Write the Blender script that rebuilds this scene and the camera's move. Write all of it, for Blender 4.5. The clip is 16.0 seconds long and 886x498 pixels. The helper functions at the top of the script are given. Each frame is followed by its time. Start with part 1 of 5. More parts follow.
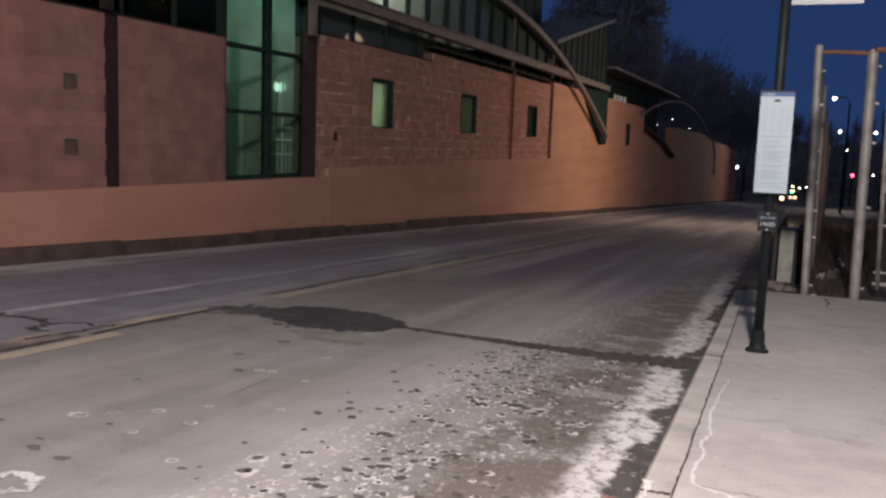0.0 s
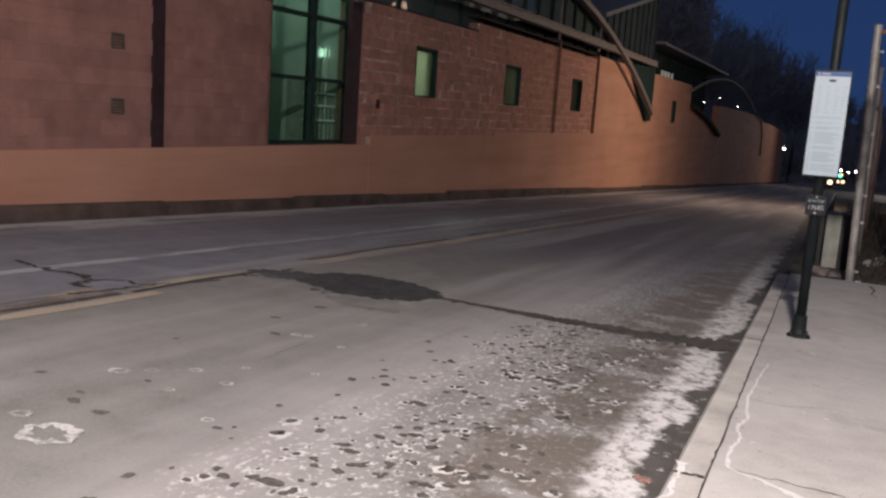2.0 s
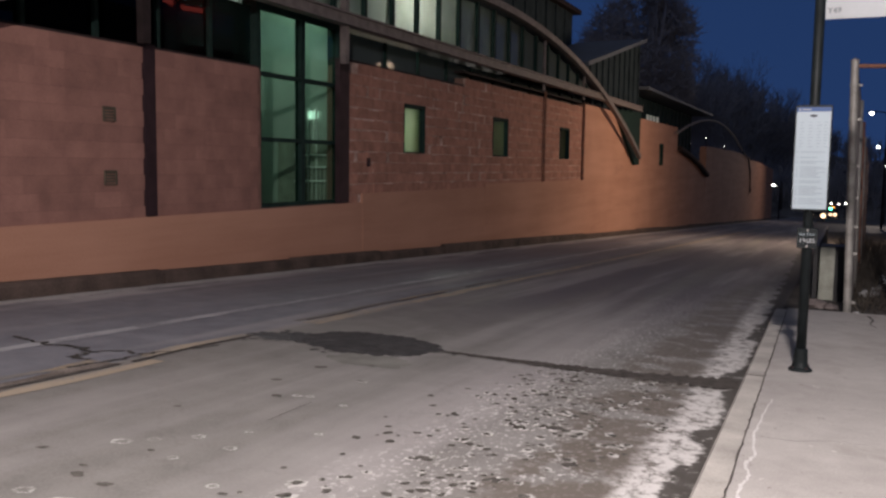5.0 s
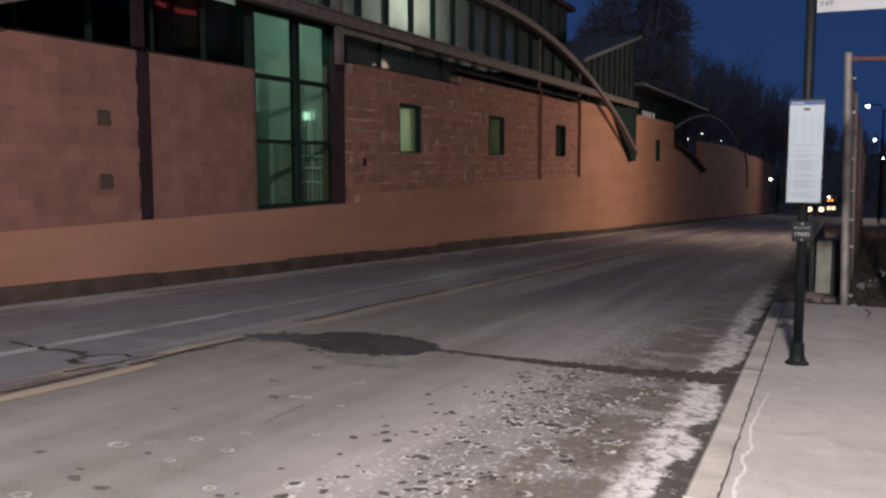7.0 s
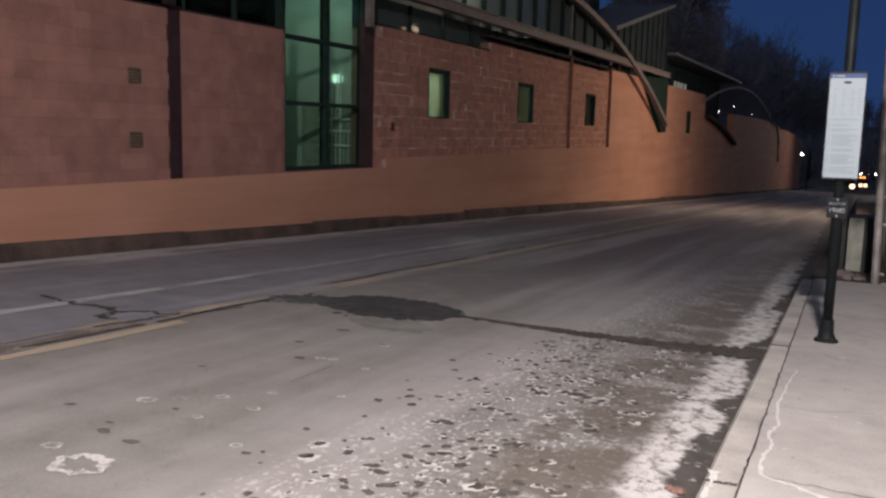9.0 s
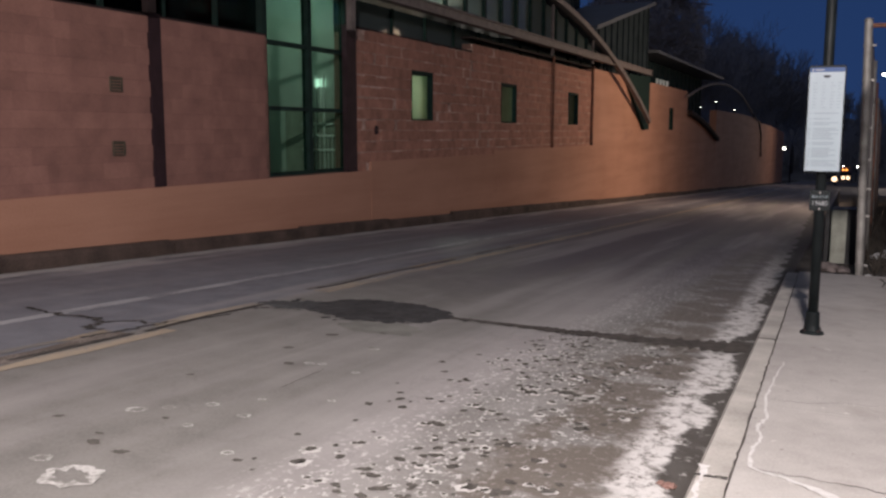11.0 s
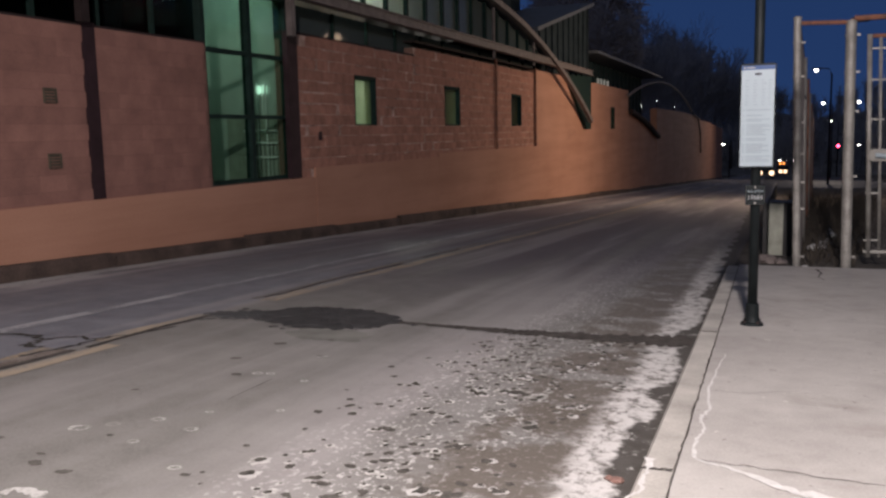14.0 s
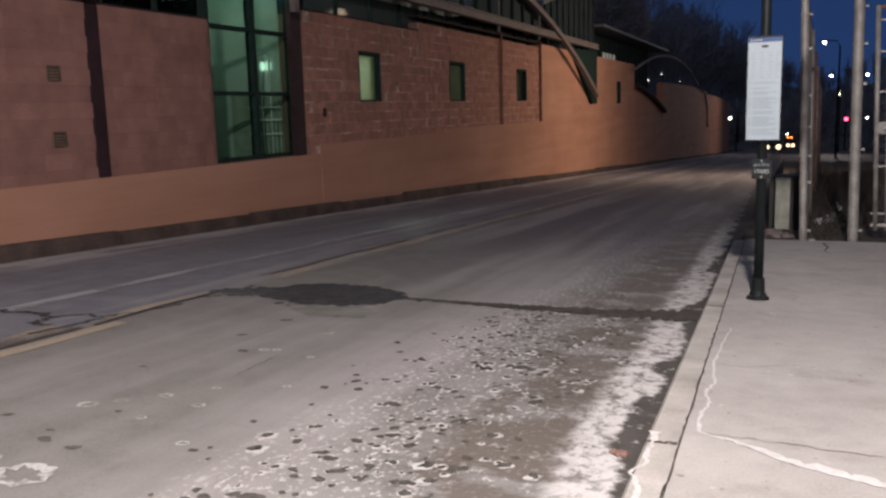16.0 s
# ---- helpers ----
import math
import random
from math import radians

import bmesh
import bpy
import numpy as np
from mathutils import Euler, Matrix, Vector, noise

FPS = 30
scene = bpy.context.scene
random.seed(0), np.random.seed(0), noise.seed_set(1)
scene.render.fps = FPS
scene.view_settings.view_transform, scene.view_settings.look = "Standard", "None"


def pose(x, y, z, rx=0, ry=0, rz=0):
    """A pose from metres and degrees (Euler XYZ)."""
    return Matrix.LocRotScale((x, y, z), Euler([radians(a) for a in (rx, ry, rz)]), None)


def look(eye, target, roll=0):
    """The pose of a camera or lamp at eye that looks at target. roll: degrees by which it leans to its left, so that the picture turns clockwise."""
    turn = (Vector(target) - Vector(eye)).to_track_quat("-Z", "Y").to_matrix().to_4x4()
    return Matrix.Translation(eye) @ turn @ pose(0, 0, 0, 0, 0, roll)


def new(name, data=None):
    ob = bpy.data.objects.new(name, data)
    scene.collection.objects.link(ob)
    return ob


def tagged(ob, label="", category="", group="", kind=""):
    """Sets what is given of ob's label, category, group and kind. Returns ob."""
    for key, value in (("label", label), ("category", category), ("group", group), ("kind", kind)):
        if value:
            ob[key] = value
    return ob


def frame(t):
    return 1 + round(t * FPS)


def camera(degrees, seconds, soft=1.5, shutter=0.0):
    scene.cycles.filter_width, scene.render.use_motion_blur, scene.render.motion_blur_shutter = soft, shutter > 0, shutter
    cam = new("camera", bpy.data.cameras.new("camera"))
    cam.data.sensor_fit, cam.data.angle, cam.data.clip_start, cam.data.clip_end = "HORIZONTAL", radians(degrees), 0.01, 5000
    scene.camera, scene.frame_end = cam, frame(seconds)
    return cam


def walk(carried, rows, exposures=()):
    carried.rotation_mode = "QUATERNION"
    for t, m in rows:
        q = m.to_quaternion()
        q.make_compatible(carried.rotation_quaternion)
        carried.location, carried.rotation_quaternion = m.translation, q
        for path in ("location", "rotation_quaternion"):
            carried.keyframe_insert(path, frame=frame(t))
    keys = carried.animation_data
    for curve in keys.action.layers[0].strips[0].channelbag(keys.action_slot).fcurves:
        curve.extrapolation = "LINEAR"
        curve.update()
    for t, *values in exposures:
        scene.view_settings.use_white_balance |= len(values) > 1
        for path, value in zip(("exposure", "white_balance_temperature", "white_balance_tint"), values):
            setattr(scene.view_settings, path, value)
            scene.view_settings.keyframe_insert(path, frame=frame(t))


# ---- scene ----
cam = camera(54.5, 16.0, soft=2.5)

PATH = [
    (0, (0.172, 2.416, 1.547), (-0.576, 4.254, 1.296), 2.1),
    (0.5, (0.167, 2.413, 1.546), (-0.593, 4.236, 1.233), 2.4),
    (1, (0.161, 2.422, 1.544), (-0.626, 4.236, 1.245), 2.5),
    (1.5, (0.175, 2.37, 1.549), (-0.627, 4.178, 1.247), 2.4),
    (2, (0.154, 2.438, 1.54), (-0.667, 4.234, 1.219), 3.9),
    (2.5, (0.151, 2.435, 1.543), (-0.672, 4.241, 1.291), 1.2),
    (3, (0.152, 2.416, 1.545), (-0.681, 4.225, 1.362), 2.0),
    (3.5, (0.155, 2.411, 1.544), (-0.664, 4.226, 1.362), 2.4),
    (4, (0.165, 2.377, 1.549), (-0.641, 4.202, 1.402), 2.0),
    (4.5, (0.166, 2.404, 1.541), (-0.653, 4.219, 1.349), 1.2),
    (7, (0.187, 2.419, 1.536), (-0.634, 4.232, 1.337), -0.0),
    (7.5, (0.189, 2.417, 1.539), (-0.64, 4.229, 1.368), -0.0),
    (8, (0.182, 2.423, 1.537), (-0.637, 4.236, 1.335), 0.7),
    (8.5, (0.176, 2.427, 1.524), (-0.662, 4.228, 1.293), 1.3),
    (9, (0.154, 2.426, 1.528), (-0.712, 4.207, 1.252), 1.4),
    (11.5, (0.159, 2.419, 1.53), (-0.65, 4.229, 1.269), -0.8),
    (12, (0.157, 2.431, 1.533), (-0.6, 4.265, 1.281), -0.9),
    (12.5, (0.156, 2.431, 1.526), (-0.597, 4.261, 1.238), -0.9),
    (13, (0.162, 2.427, 1.53), (-0.587, 4.258, 1.237), -0.9),
    (13.5, (0.173, 2.426, 1.531), (-0.568, 4.26, 1.239), -1.1),
    (14, (0.182, 2.418, 1.535), (-0.549, 4.261, 1.27), -1.2),
    (14.5, (0.189, 2.419, 1.529), (-0.552, 4.256, 1.253), -1.4),
    (15, (0.185, 2.423, 1.532), (-0.567, 4.252, 1.235), -1.2),
    (15.5, (0.185, 2.418, 1.533), (-0.578, 4.242, 1.233), -1.3),
    (16, (0.186, 2.422, 1.531), (-0.556, 4.252, 1.212), -1.6),
]
walk(cam, [(t, look(e, g, r)) for t, e, g, r in PATH])

# ---- light ----
SLOPE = 0.0455


def ground_z(y):
    """Height of the carriageway, which falls away from the viewer."""
    return -SLOPE * (max(min(y, 210.0), -60.0) - 9.0)


world = bpy.data.worlds.new("dusk_sky")
scene.world = world
world.use_nodes = True
wn, wl = world.node_tree.nodes, world.node_tree.links
coord = wn.new("ShaderNodeTexCoord")
split = wn.new("ShaderNodeSeparateXYZ")
ramp = wn.new("ShaderNodeValToRGB")
wl.new(coord.outputs["Generated"], split.inputs[0])
wl.new(split.outputs["Z"], ramp.inputs[0])
wl.new(ramp.outputs[0], wn["Background"].inputs[0])
ramp.color_ramp.elements[0].position, ramp.color_ramp.elements[0].color = 0.0, (0.016, 0.040, 0.125, 1)
ramp.color_ramp.elements[1].position, ramp.color_ramp.elements[1].color = 0.28, (0.013, 0.034, 0.108, 1)
high = ramp.color_ramp.elements.new(0.55)
high.color = (0.062, 0.068, 0.092, 1)
wn["Background"].inputs[1].default_value = 1.0


def lamp(name, kind, place, target, watts, colour, size=0.4, spot=0.0):
    data = bpy.data.lights.new(name, kind)
    data.energy, data.color = watts, colour
    if kind == "AREA":
        data.shape, data.size = "DISK", size
    else:
        data.shadow_soft_size = size
    if kind == "SPOT":
        data.spot_size, data.spot_blend = radians(spot), 0.9
    ob = new(name, data)
    ob.matrix_basis = look(place, target)
    return ob


LAMP_NEAR = (0.75, -0.5, 5.7)
LAMP_FAR = (2.6, 37.0, 4.8)
LAMP_LOW = (2.5, 82.0, 6.2)
lamp("near_street_light", "AREA", LAMP_NEAR, (1.2, 3.4, 0), 1790, (1.0, 0.89, 0.868), 0.4)
lamp("far_street_light", "AREA", LAMP_FAR, (-8.0, 37.5, -1.5), 830, (1.0, 0.74, 0.54), 3.0)
# added fill with no lamp post of its own, brightens the lower wall
lamp("low_wall_fill", "AREA", (4.6, 112.0, 5.0), (-8.0, 92.0, 1.5), 560, (1.0, 0.82, 0.70), 0.5)
lamp("hall_light", "AREA", (-8.75, 14.9, 4.4), (-10.6, 16.1, 2.9), 22, (0.82, 1.0, 0.90), 0.3)
lamp("gallery_light", "POINT", (-8.75, 18.6, 5.1), (-9, 18.6, 0), 36, (0.97, 1.0, 0.86), 0.14)
lamp("office_light", "POINT", (-9.3, 20.4, 3.15), (-9, 21.5, 0), 95, (0.94, 1.0, 0.84), 0.1)


# ---- materials ----
def shader(name, colour, rough=0.8, metal=0.0, vary=0.25, scale=6.0, fine=60.0, bump=0.25, dark=None, glow=None, power=0.0, random_tone=0.0, spec=0.4):
    """Principled material with coarse and fine mottling, relief and an even glow where it gives off light."""
    m = bpy.data.materials.new(name)
    m.use_nodes = True
    n, l = m.node_tree.nodes, m.node_tree.links
    p = n["Principled BSDF"]
    p.inputs["Roughness"].default_value, p.inputs["Metallic"].default_value = rough, metal
    p.inputs["Specular IOR Level"].default_value = spec
    tc = n.new("ShaderNodeTexCoord")
    a, b = n.new("ShaderNodeTexNoise"), n.new("ShaderNodeTexNoise")
    for t, s, d in ((a, scale, 5), (b, fine, 3)):
        t.inputs["Scale"].default_value, t.inputs["Detail"].default_value = s, d
        l.new(tc.outputs["Object"], t.inputs["Vector"])
    add = n.new("ShaderNodeMath")
    add.operation = "MULTIPLY_ADD"
    l.new(b.outputs[0], add.inputs[0])
    add.inputs[1].default_value = 0.45
    l.new(a.outputs[0], add.inputs[2])
    r = n.new("ShaderNodeValToRGB")
    low = dark or tuple(c * (1 - vary) for c in colour)
    high = tuple(min(1, c * (1 + vary)) for c in colour)
    r.color_ramp.elements[0].position, r.color_ramp.elements[0].color = 0.5, (*low, 1)
    r.color_ramp.elements[1].position, r.color_ramp.elements[1].color = 0.95, (*high, 1)
    l.new(add.outputs[0], r.inputs[0])
    out = r.outputs[0]
    if random_tone:
        info, hsv = n.new("ShaderNodeObjectInfo"), n.new("ShaderNodeHueSaturation")
        mr = n.new("ShaderNodeMapRange")
        mr.inputs[3].default_value, mr.inputs[4].default_value = 1 - random_tone, 1 + random_tone
        l.new(info.outputs["Random"], mr.inputs[0])
        l.new(mr.outputs[0], hsv.inputs["Value"])
        l.new(out, hsv.inputs["Color"])
        out = hsv.outputs[0]
    l.new(out, p.inputs["Base Color"])
    if bump:
        bp = n.new("ShaderNodeBump")
        bp.inputs["Strength"].default_value, bp.inputs["Distance"].default_value = bump, 0.02
        l.new(add.outputs[0], bp.inputs["Height"])
        l.new(bp.outputs[0], p.inputs["Normal"])
    if glow:
        p.inputs["Emission Color"].default_value, p.inputs["Emission Strength"].default_value = (*glow, 1), power
    return m


def island_tone(m, amount):
    """Give each joined piece of a mesh its own tone."""
    n, l = m.node_tree.nodes, m.node_tree.links
    p = n["Principled BSDF"]
    src = p.inputs["Base Color"].links[0].from_socket
    geo, hsv, mr = n.new("ShaderNodeNewGeometry"), n.new("ShaderNodeHueSaturation"), n.new("ShaderNodeMapRange")
    mr.inputs[3].default_value, mr.inputs[4].default_value = 1 - amount, 1 + amount
    l.new(geo.outputs["Random Per Island"], mr.inputs[0])
    l.new(mr.outputs[0], hsv.inputs["Value"])
    l.new(src, hsv.inputs["Color"])
    l.new(hsv.outputs[0], p.inputs["Base Color"])
    return m


def pane_material(name, tint, clear=0.85, ior=1.45, dust=None):
    """Thin tinted glass: mostly see-through with a weak mirror."""
    m = bpy.data.materials.new(name)
    m.use_nodes = True
    n, l = m.node_tree.nodes, m.node_tree.links
    n.remove(n["Principled BSDF"])
    t, g, d, mix, mix2 = (n.new("ShaderNodeBsdfTransparent"), n.new("ShaderNodeBsdfGlossy"), n.new("ShaderNodeBsdfTranslucent"),
                          n.new("ShaderNodeMixShader"), n.new("ShaderNodeMixShader"))
    t.inputs[0].default_value = (*tint, 1)
    g.inputs["Roughness"].default_value = 0.03
    d.inputs[0].default_value = (*(min(1, v * 1.35) for v in tint), 1)
    lw, curve, gain = n.new("ShaderNodeLayerWeight"), n.new("ShaderNodeMath"), n.new("ShaderNodeMath")
    lw.inputs[0].default_value = 0.5
    curve.operation, gain.operation = "POWER", "MULTIPLY_ADD"
    curve.inputs[1].default_value = 4.0
    gain.inputs[1].default_value, gain.inputs[2].default_value = 1.2 * (ior - 1), 0.08 * (ior - 1)
    l.new(lw.outputs["Facing"], curve.inputs[0])
    l.new(curve.outputs[0], gain.inputs[0])
    noise_tex = n.new("ShaderNodeTexNoise")
    noise_tex.inputs["Scale"].default_value = 1.6
    tc, mr = n.new("ShaderNodeTexCoord"), n.new("ShaderNodeMapRange")
    l.new(tc.outputs["Object"], noise_tex.inputs["Vector"])
    l.new(noise_tex.outputs[0], mr.inputs[0])
    mr.inputs[3].default_value, mr.inputs[4].default_value = 0.7 * (1 - clear), 1.3 * (1 - clear)
    l.new(mr.outputs[0], mix.inputs[0])
    l.new(t.outputs[0], mix.inputs[1])
    l.new(d.outputs[0], mix.inputs[2])
    l.new(gain.outputs[0], mix2.inputs[0])
    l.new(mix.outputs[0], mix2.inputs[1])
    l.new(g.outputs[0], mix2.inputs[2])
    last = mix2
    if dust:
        film, last = n.new("ShaderNodeBsdfDiffuse"), n.new("ShaderNodeMixShader")
        film.inputs[0].default_value = (*dust, 1)
        last.inputs[0].default_value = 0.6
        l.new(mix2.outputs[0], last.inputs[1])
        l.new(film.outputs[0], last.inputs[2])
    l.new(last.outputs[0], n["Material Output"].inputs[0])
    return m


class Graph:
    """Short-hand for node arithmetic in the ground materials."""

    def __init__(self, name):
        self.m = bpy.data.materials.new(name)
        self.m.use_nodes = True
        self.n, self.l = self.m.node_tree.nodes, self.m.node_tree.links
        self.p = self.n["Principled BSDF"]
        tc = self.n.new("ShaderNodeTexCoord")
        self.co = tc.outputs["Object"]
        sp = self.n.new("ShaderNodeSeparateXYZ")
        self.l.new(self.co, sp.inputs[0])
        self.x, self.y = sp.outputs[0], sp.outputs[1]

    def put(self, value, socket):
        if isinstance(value, (int, float)):
            socket.default_value = value
        elif isinstance(value, tuple):
            socket.default_value = (*value, 1)
        else:
            self.l.new(value, socket)

    def math(self, op, a, b=0.0, c=0.0):
        k = self.n.new("ShaderNodeMath")
        k.operation = op
        for v, s in zip((a, b, c), k.inputs):
            self.put(v, s)
        return k.outputs[0]

    def noise(self, scale, detail=4.0, stretch=(1, 1, 1), rough=0.55, shift=0.0):
        mp, t = self.n.new("ShaderNodeMapping"), self.n.new("ShaderNodeTexNoise")
        mp.inputs["Scale"].default_value = stretch
        mp.inputs["Location"].default_value = (shift, shift * 0.7, 0)
        self.l.new(self.co, mp.inputs[0])
        self.l.new(mp.outputs[0], t.inputs["Vector"])
        t.inputs["Scale"].default_value, t.inputs["Detail"].default_value, t.inputs["Roughness"].default_value = scale, detail, rough
        return t.outputs[0]

    def cells(self, scale, jitter=1.0, stretch=(1, 1, 1), shift=0.0):
        mp, t = self.n.new("ShaderNodeMapping"), self.n.new("ShaderNodeTexVoronoi")
        mp.inputs["Scale"].default_value = stretch
        mp.inputs["Location"].default_value = (shift, shift * 0.7, 0)
        warp = self.n.new("ShaderNodeTexNoise")
        warp.inputs["Scale"].default_value = scale * 2.2
        vm = self.n.new("ShaderNodeVectorMath")
        vm.operation = "MULTIPLY_ADD"
        vm.inputs[1].default_value = (0.12, 0.12, 0)
        self.l.new(self.co, mp.inputs[0])
        self.l.new(mp.outputs[0], warp.inputs["Vector"])
        self.l.new(warp.outputs["Color"], vm.inputs[0])
        self.l.new(mp.outputs[0], vm.inputs[2])
        self.l.new(vm.outputs[0], t.inputs["Vector"])
        t.inputs["Scale"].default_value, t.inputs["Randomness"].default_value = scale, jitter
        return t.outputs["Distance"], t.outputs["Color"]

    def step(self, v, a, b):
        """0 below a, 1 above b, smooth between; falls where a is above b."""
        k = self.n.new("ShaderNodeMapRange")
        k.interpolation_type = "SMOOTHSTEP"
        lo, hi, o0, o1 = (a, b, 0.0, 1.0) if a < b else (b, a, 1.0, 0.0)
        self.put(v, k.inputs[0])
        for s, w in zip(list(k.inputs)[1:5], (lo, hi, o0, o1)):
            s.default_value = w
        return k.outputs[0]

    def band(self, v, a, b, soft):
        return self.math("MULTIPLY", self.step(v, a - soft, a + soft), self.step(v, b + soft, b - soft))

    def mix(self, f, a, b):
        k = self.n.new("ShaderNodeMix")
        k.data_type = "RGBA"
        self.put(f, k.inputs[0])
        self.put(a, k.inputs[6])
        self.put(b, k.inputs[7])
        return k.outputs[2]

    def finish(self, colour, height, rough=0.85, bump=0.4, spec=0.35):
        self.put(colour, self.p.inputs["Base Color"])
        self.put(rough, self.p.inputs["Roughness"])
        self.p.inputs["Specular IOR Level"].default_value = spec
        bp = self.n.new("ShaderNodeBump")
        bp.inputs["Strength"].default_value, bp.inputs["Distance"].default_value = bump, 0.015
        self.put(height, bp.inputs["Height"])
        self.l.new(bp.outputs[0], self.p.inputs["Normal"])
        return self.m


def road_material():
    g = Graph("worn_road_surface")
    mul, add = (lambda a, b: g.math("MULTIPLY", a, b)), (lambda a, b: g.math("ADD", a, b))
    big, mid, fine = g.noise(0.5, 4), g.noise(4.0, 5), g.noise(70.0, 3)
    streak = g.noise(0.9, 4, (2.2, 0.10, 1))
    wob = g.math("MULTIPLY_ADD", g.noise(1.7, 3, shift=5), 0.7, -0.35)
    x = add(g.x, wob)
    tone = add(mul(big, 0.35), add(mul(mid, 0.3), mul(fine, 0.35)))
    concrete = g.mix(g.step(tone, 0.3, 0.72), (0.155, 0.149, 0.139), (0.257, 0.247, 0.232))
    asphalt = g.mix(g.step(tone, 0.3, 0.72), (0.132, 0.135, 0.154), (0.245, 0.249, 0.276))
    base = g.mix(g.step(add(g.x, mul(wob, 0.15)), -4.52, -4.42), asphalt, concrete)
    # tyre lanes, polished darker, and downhill a greyish purple sheen painted into the colour
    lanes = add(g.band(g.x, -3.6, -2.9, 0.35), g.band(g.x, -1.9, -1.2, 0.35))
    far_sheen = g.step(g.y, 8.6, 14.0)
    base = g.mix(mul(far_sheen, mul(g.step(streak, 0.32, 0.58), 0.66)), base, (0.138, 0.120, 0.136))
    base = g.mix(mul(lanes, mul(far_sheen, 0.55)), base, (0.120, 0.104, 0.120))
    # long pale streaks: salt and reflected light painted as one colour
    base = g.mix(mul(g.step(g.noise(0.62, 4, (2.0, 0.13, 1), shift=9), 0.48, 0.66), 0.62), base, (0.36, 0.34, 0.335))
    # brown grime near the kerb
    near = g.step(g.y, 22.0, 8.5)
    kx = g.math("MULTIPLY_ADD", g.y, 0.0145, -0.077)
    xk = add(g.x, kx)
    ragged = add(wob, g.math("MULTIPLY_ADD", g.noise(12.0, 6, (0.9, 1.2, 1), 0.68, shift=50), 0.6, -0.3))
    grime = mul(g.band(add(xk, mul(ragged, 0.7)), -1.15, -0.50, 0.12), g.step(g.noise(2.6, 7, (0.9, 1.3, 1), 0.68, shift=3), 0.40, 0.50))
    base = g.mix(mul(grime, mul(near, 0.80)), base, (0.122, 0.102, 0.083))
    # dried salt: a ragged strip along the gutter, and flecks further out
    salt = mul(g.band(add(xk, mul(ragged, 0.30)), -0.61, -0.30, 0.07), g.step(g.noise(10.0, 8, (1.1, 0.9, 1), 0.76), 0.37, 0.55))
    flecks = mul(g.band(add(xk, mul(ragged, 0.9)), -1.75, -0.60, 0.25), g.step(g.noise(28.0, 6, (1.2, 0.8, 1), 0.66, shift=2), 0.54, 0.61))
    haze = mul(g.band(x, -1.9, -0.7, 0.5), g.step(g.noise(2.0, 5, shift=60), 0.3, 0.65))
    salt_all = g.math("MAXIMUM", mul(salt, 0.95), mul(g.math("MAXIMUM", mul(flecks, 0.72), mul(haze, 0.15)), g.math("MULTIPLY_ADD", grime, -0.72, 1.0)))
    salt_all = mul(salt_all, g.math("MULTIPLY_ADD", near, 0.9, 0.06))
    base = g.mix(salt_all, base, (0.63, 0.615, 0.60))
    # wet leaf litter against the kerb face
    bay = g.step(g.noise(1.1, 3, (0.02, 1, 1), 0.5, shift=31.0), 0.50, 0.58)
    edge = add(xk, add(mul(ragged, 0.24), mul(bay, 0.085)))
    litter = mul(g.step(edge, -0.385, -0.345), g.step(g.noise(11.0, 8, (0.8, 0.8, 1), 0.74, shift=21), 0.36, 0.44))
    litter = g.math("MAXIMUM", litter, g.step(add(xk, mul(ragged, 0.05)), -0.325, -0.312))
    base = g.mix(mul(litter, 0.92), base, (0.045, 0.039, 0.033))
    # pale gutter dust on the far side
    dust = mul(g.band(add(g.x, mul(wob, 0.3)), -7.75, -7.25, 0.12), g.step(g.noise(2.0, 4, (1, 0.25, 1), shift=31), 0.4, 0.62))
    base = g.mix(mul(dust, 0.75), base, (0.45, 0.44, 0.44))
    hair = g.step(g.math("ABSOLUTE", g.math("SUBTRACT", g.noise(0.55, 6, rough=0.6, shift=40), 0.5)), 0.006, 0.002)
    base = g.mix(mul(hair, 0.10), base, (0.06, 0.058, 0.055))
    height = add(mul(fine, 0.5), mul(mid, 0.4))
    rough = g.math("MULTIPLY_ADD", salt_all, 0.25, 0.66)
    return g.finish(base, height, rough, 0.22)


def walk_material():
    g = Graph("sidewalk_concrete")
    mul, add = (lambda a, b: g.math("MULTIPLY", a, b)), (lambda a, b: g.math("ADD", a, b))
    big, mid, fine = g.noise(0.9, 4), g.noise(7.0, 5), g.noise(110.0, 3)
    tone = add(mul(big, 0.4), add(mul(mid, 0.25), mul(fine, 0.35)))
    base = g.mix(g.step(tone, 0.3, 0.7), (0.305, 0.286, 0.272), (0.47, 0.45, 0.427))
    base = g.mix(mul(g.step(g.noise(2.3, 6, rough=0.62, shift=4), 0.52, 0.70), 0.42), base, (0.25, 0.222, 0.20))
    base = g.mix(mul(g.step(g.noise(16.0, 5, rough=0.6, shift=33), 0.66, 0.70), 0.6), base, (0.16, 0.14, 0.125))
    base = g.mix(mul(g.step(g.noise(13.0, 5, rough=0.6, shift=71), 0.68, 0.72), 0.7), base, (0.62, 0.60, 0.57))
    d, c = g.cells(3.0, shift=2)
    base = g.mix(mul(g.step(d, 0.09, 0.06), mul(g.step(g.noise(1.0, 2, shift=13), 0.55, 0.6), 0.5)), base, (0.6, 0.58, 0.56))
    return g.finish(base, add(fine, mul(mid, 0.5)), 0.8, 0.10)


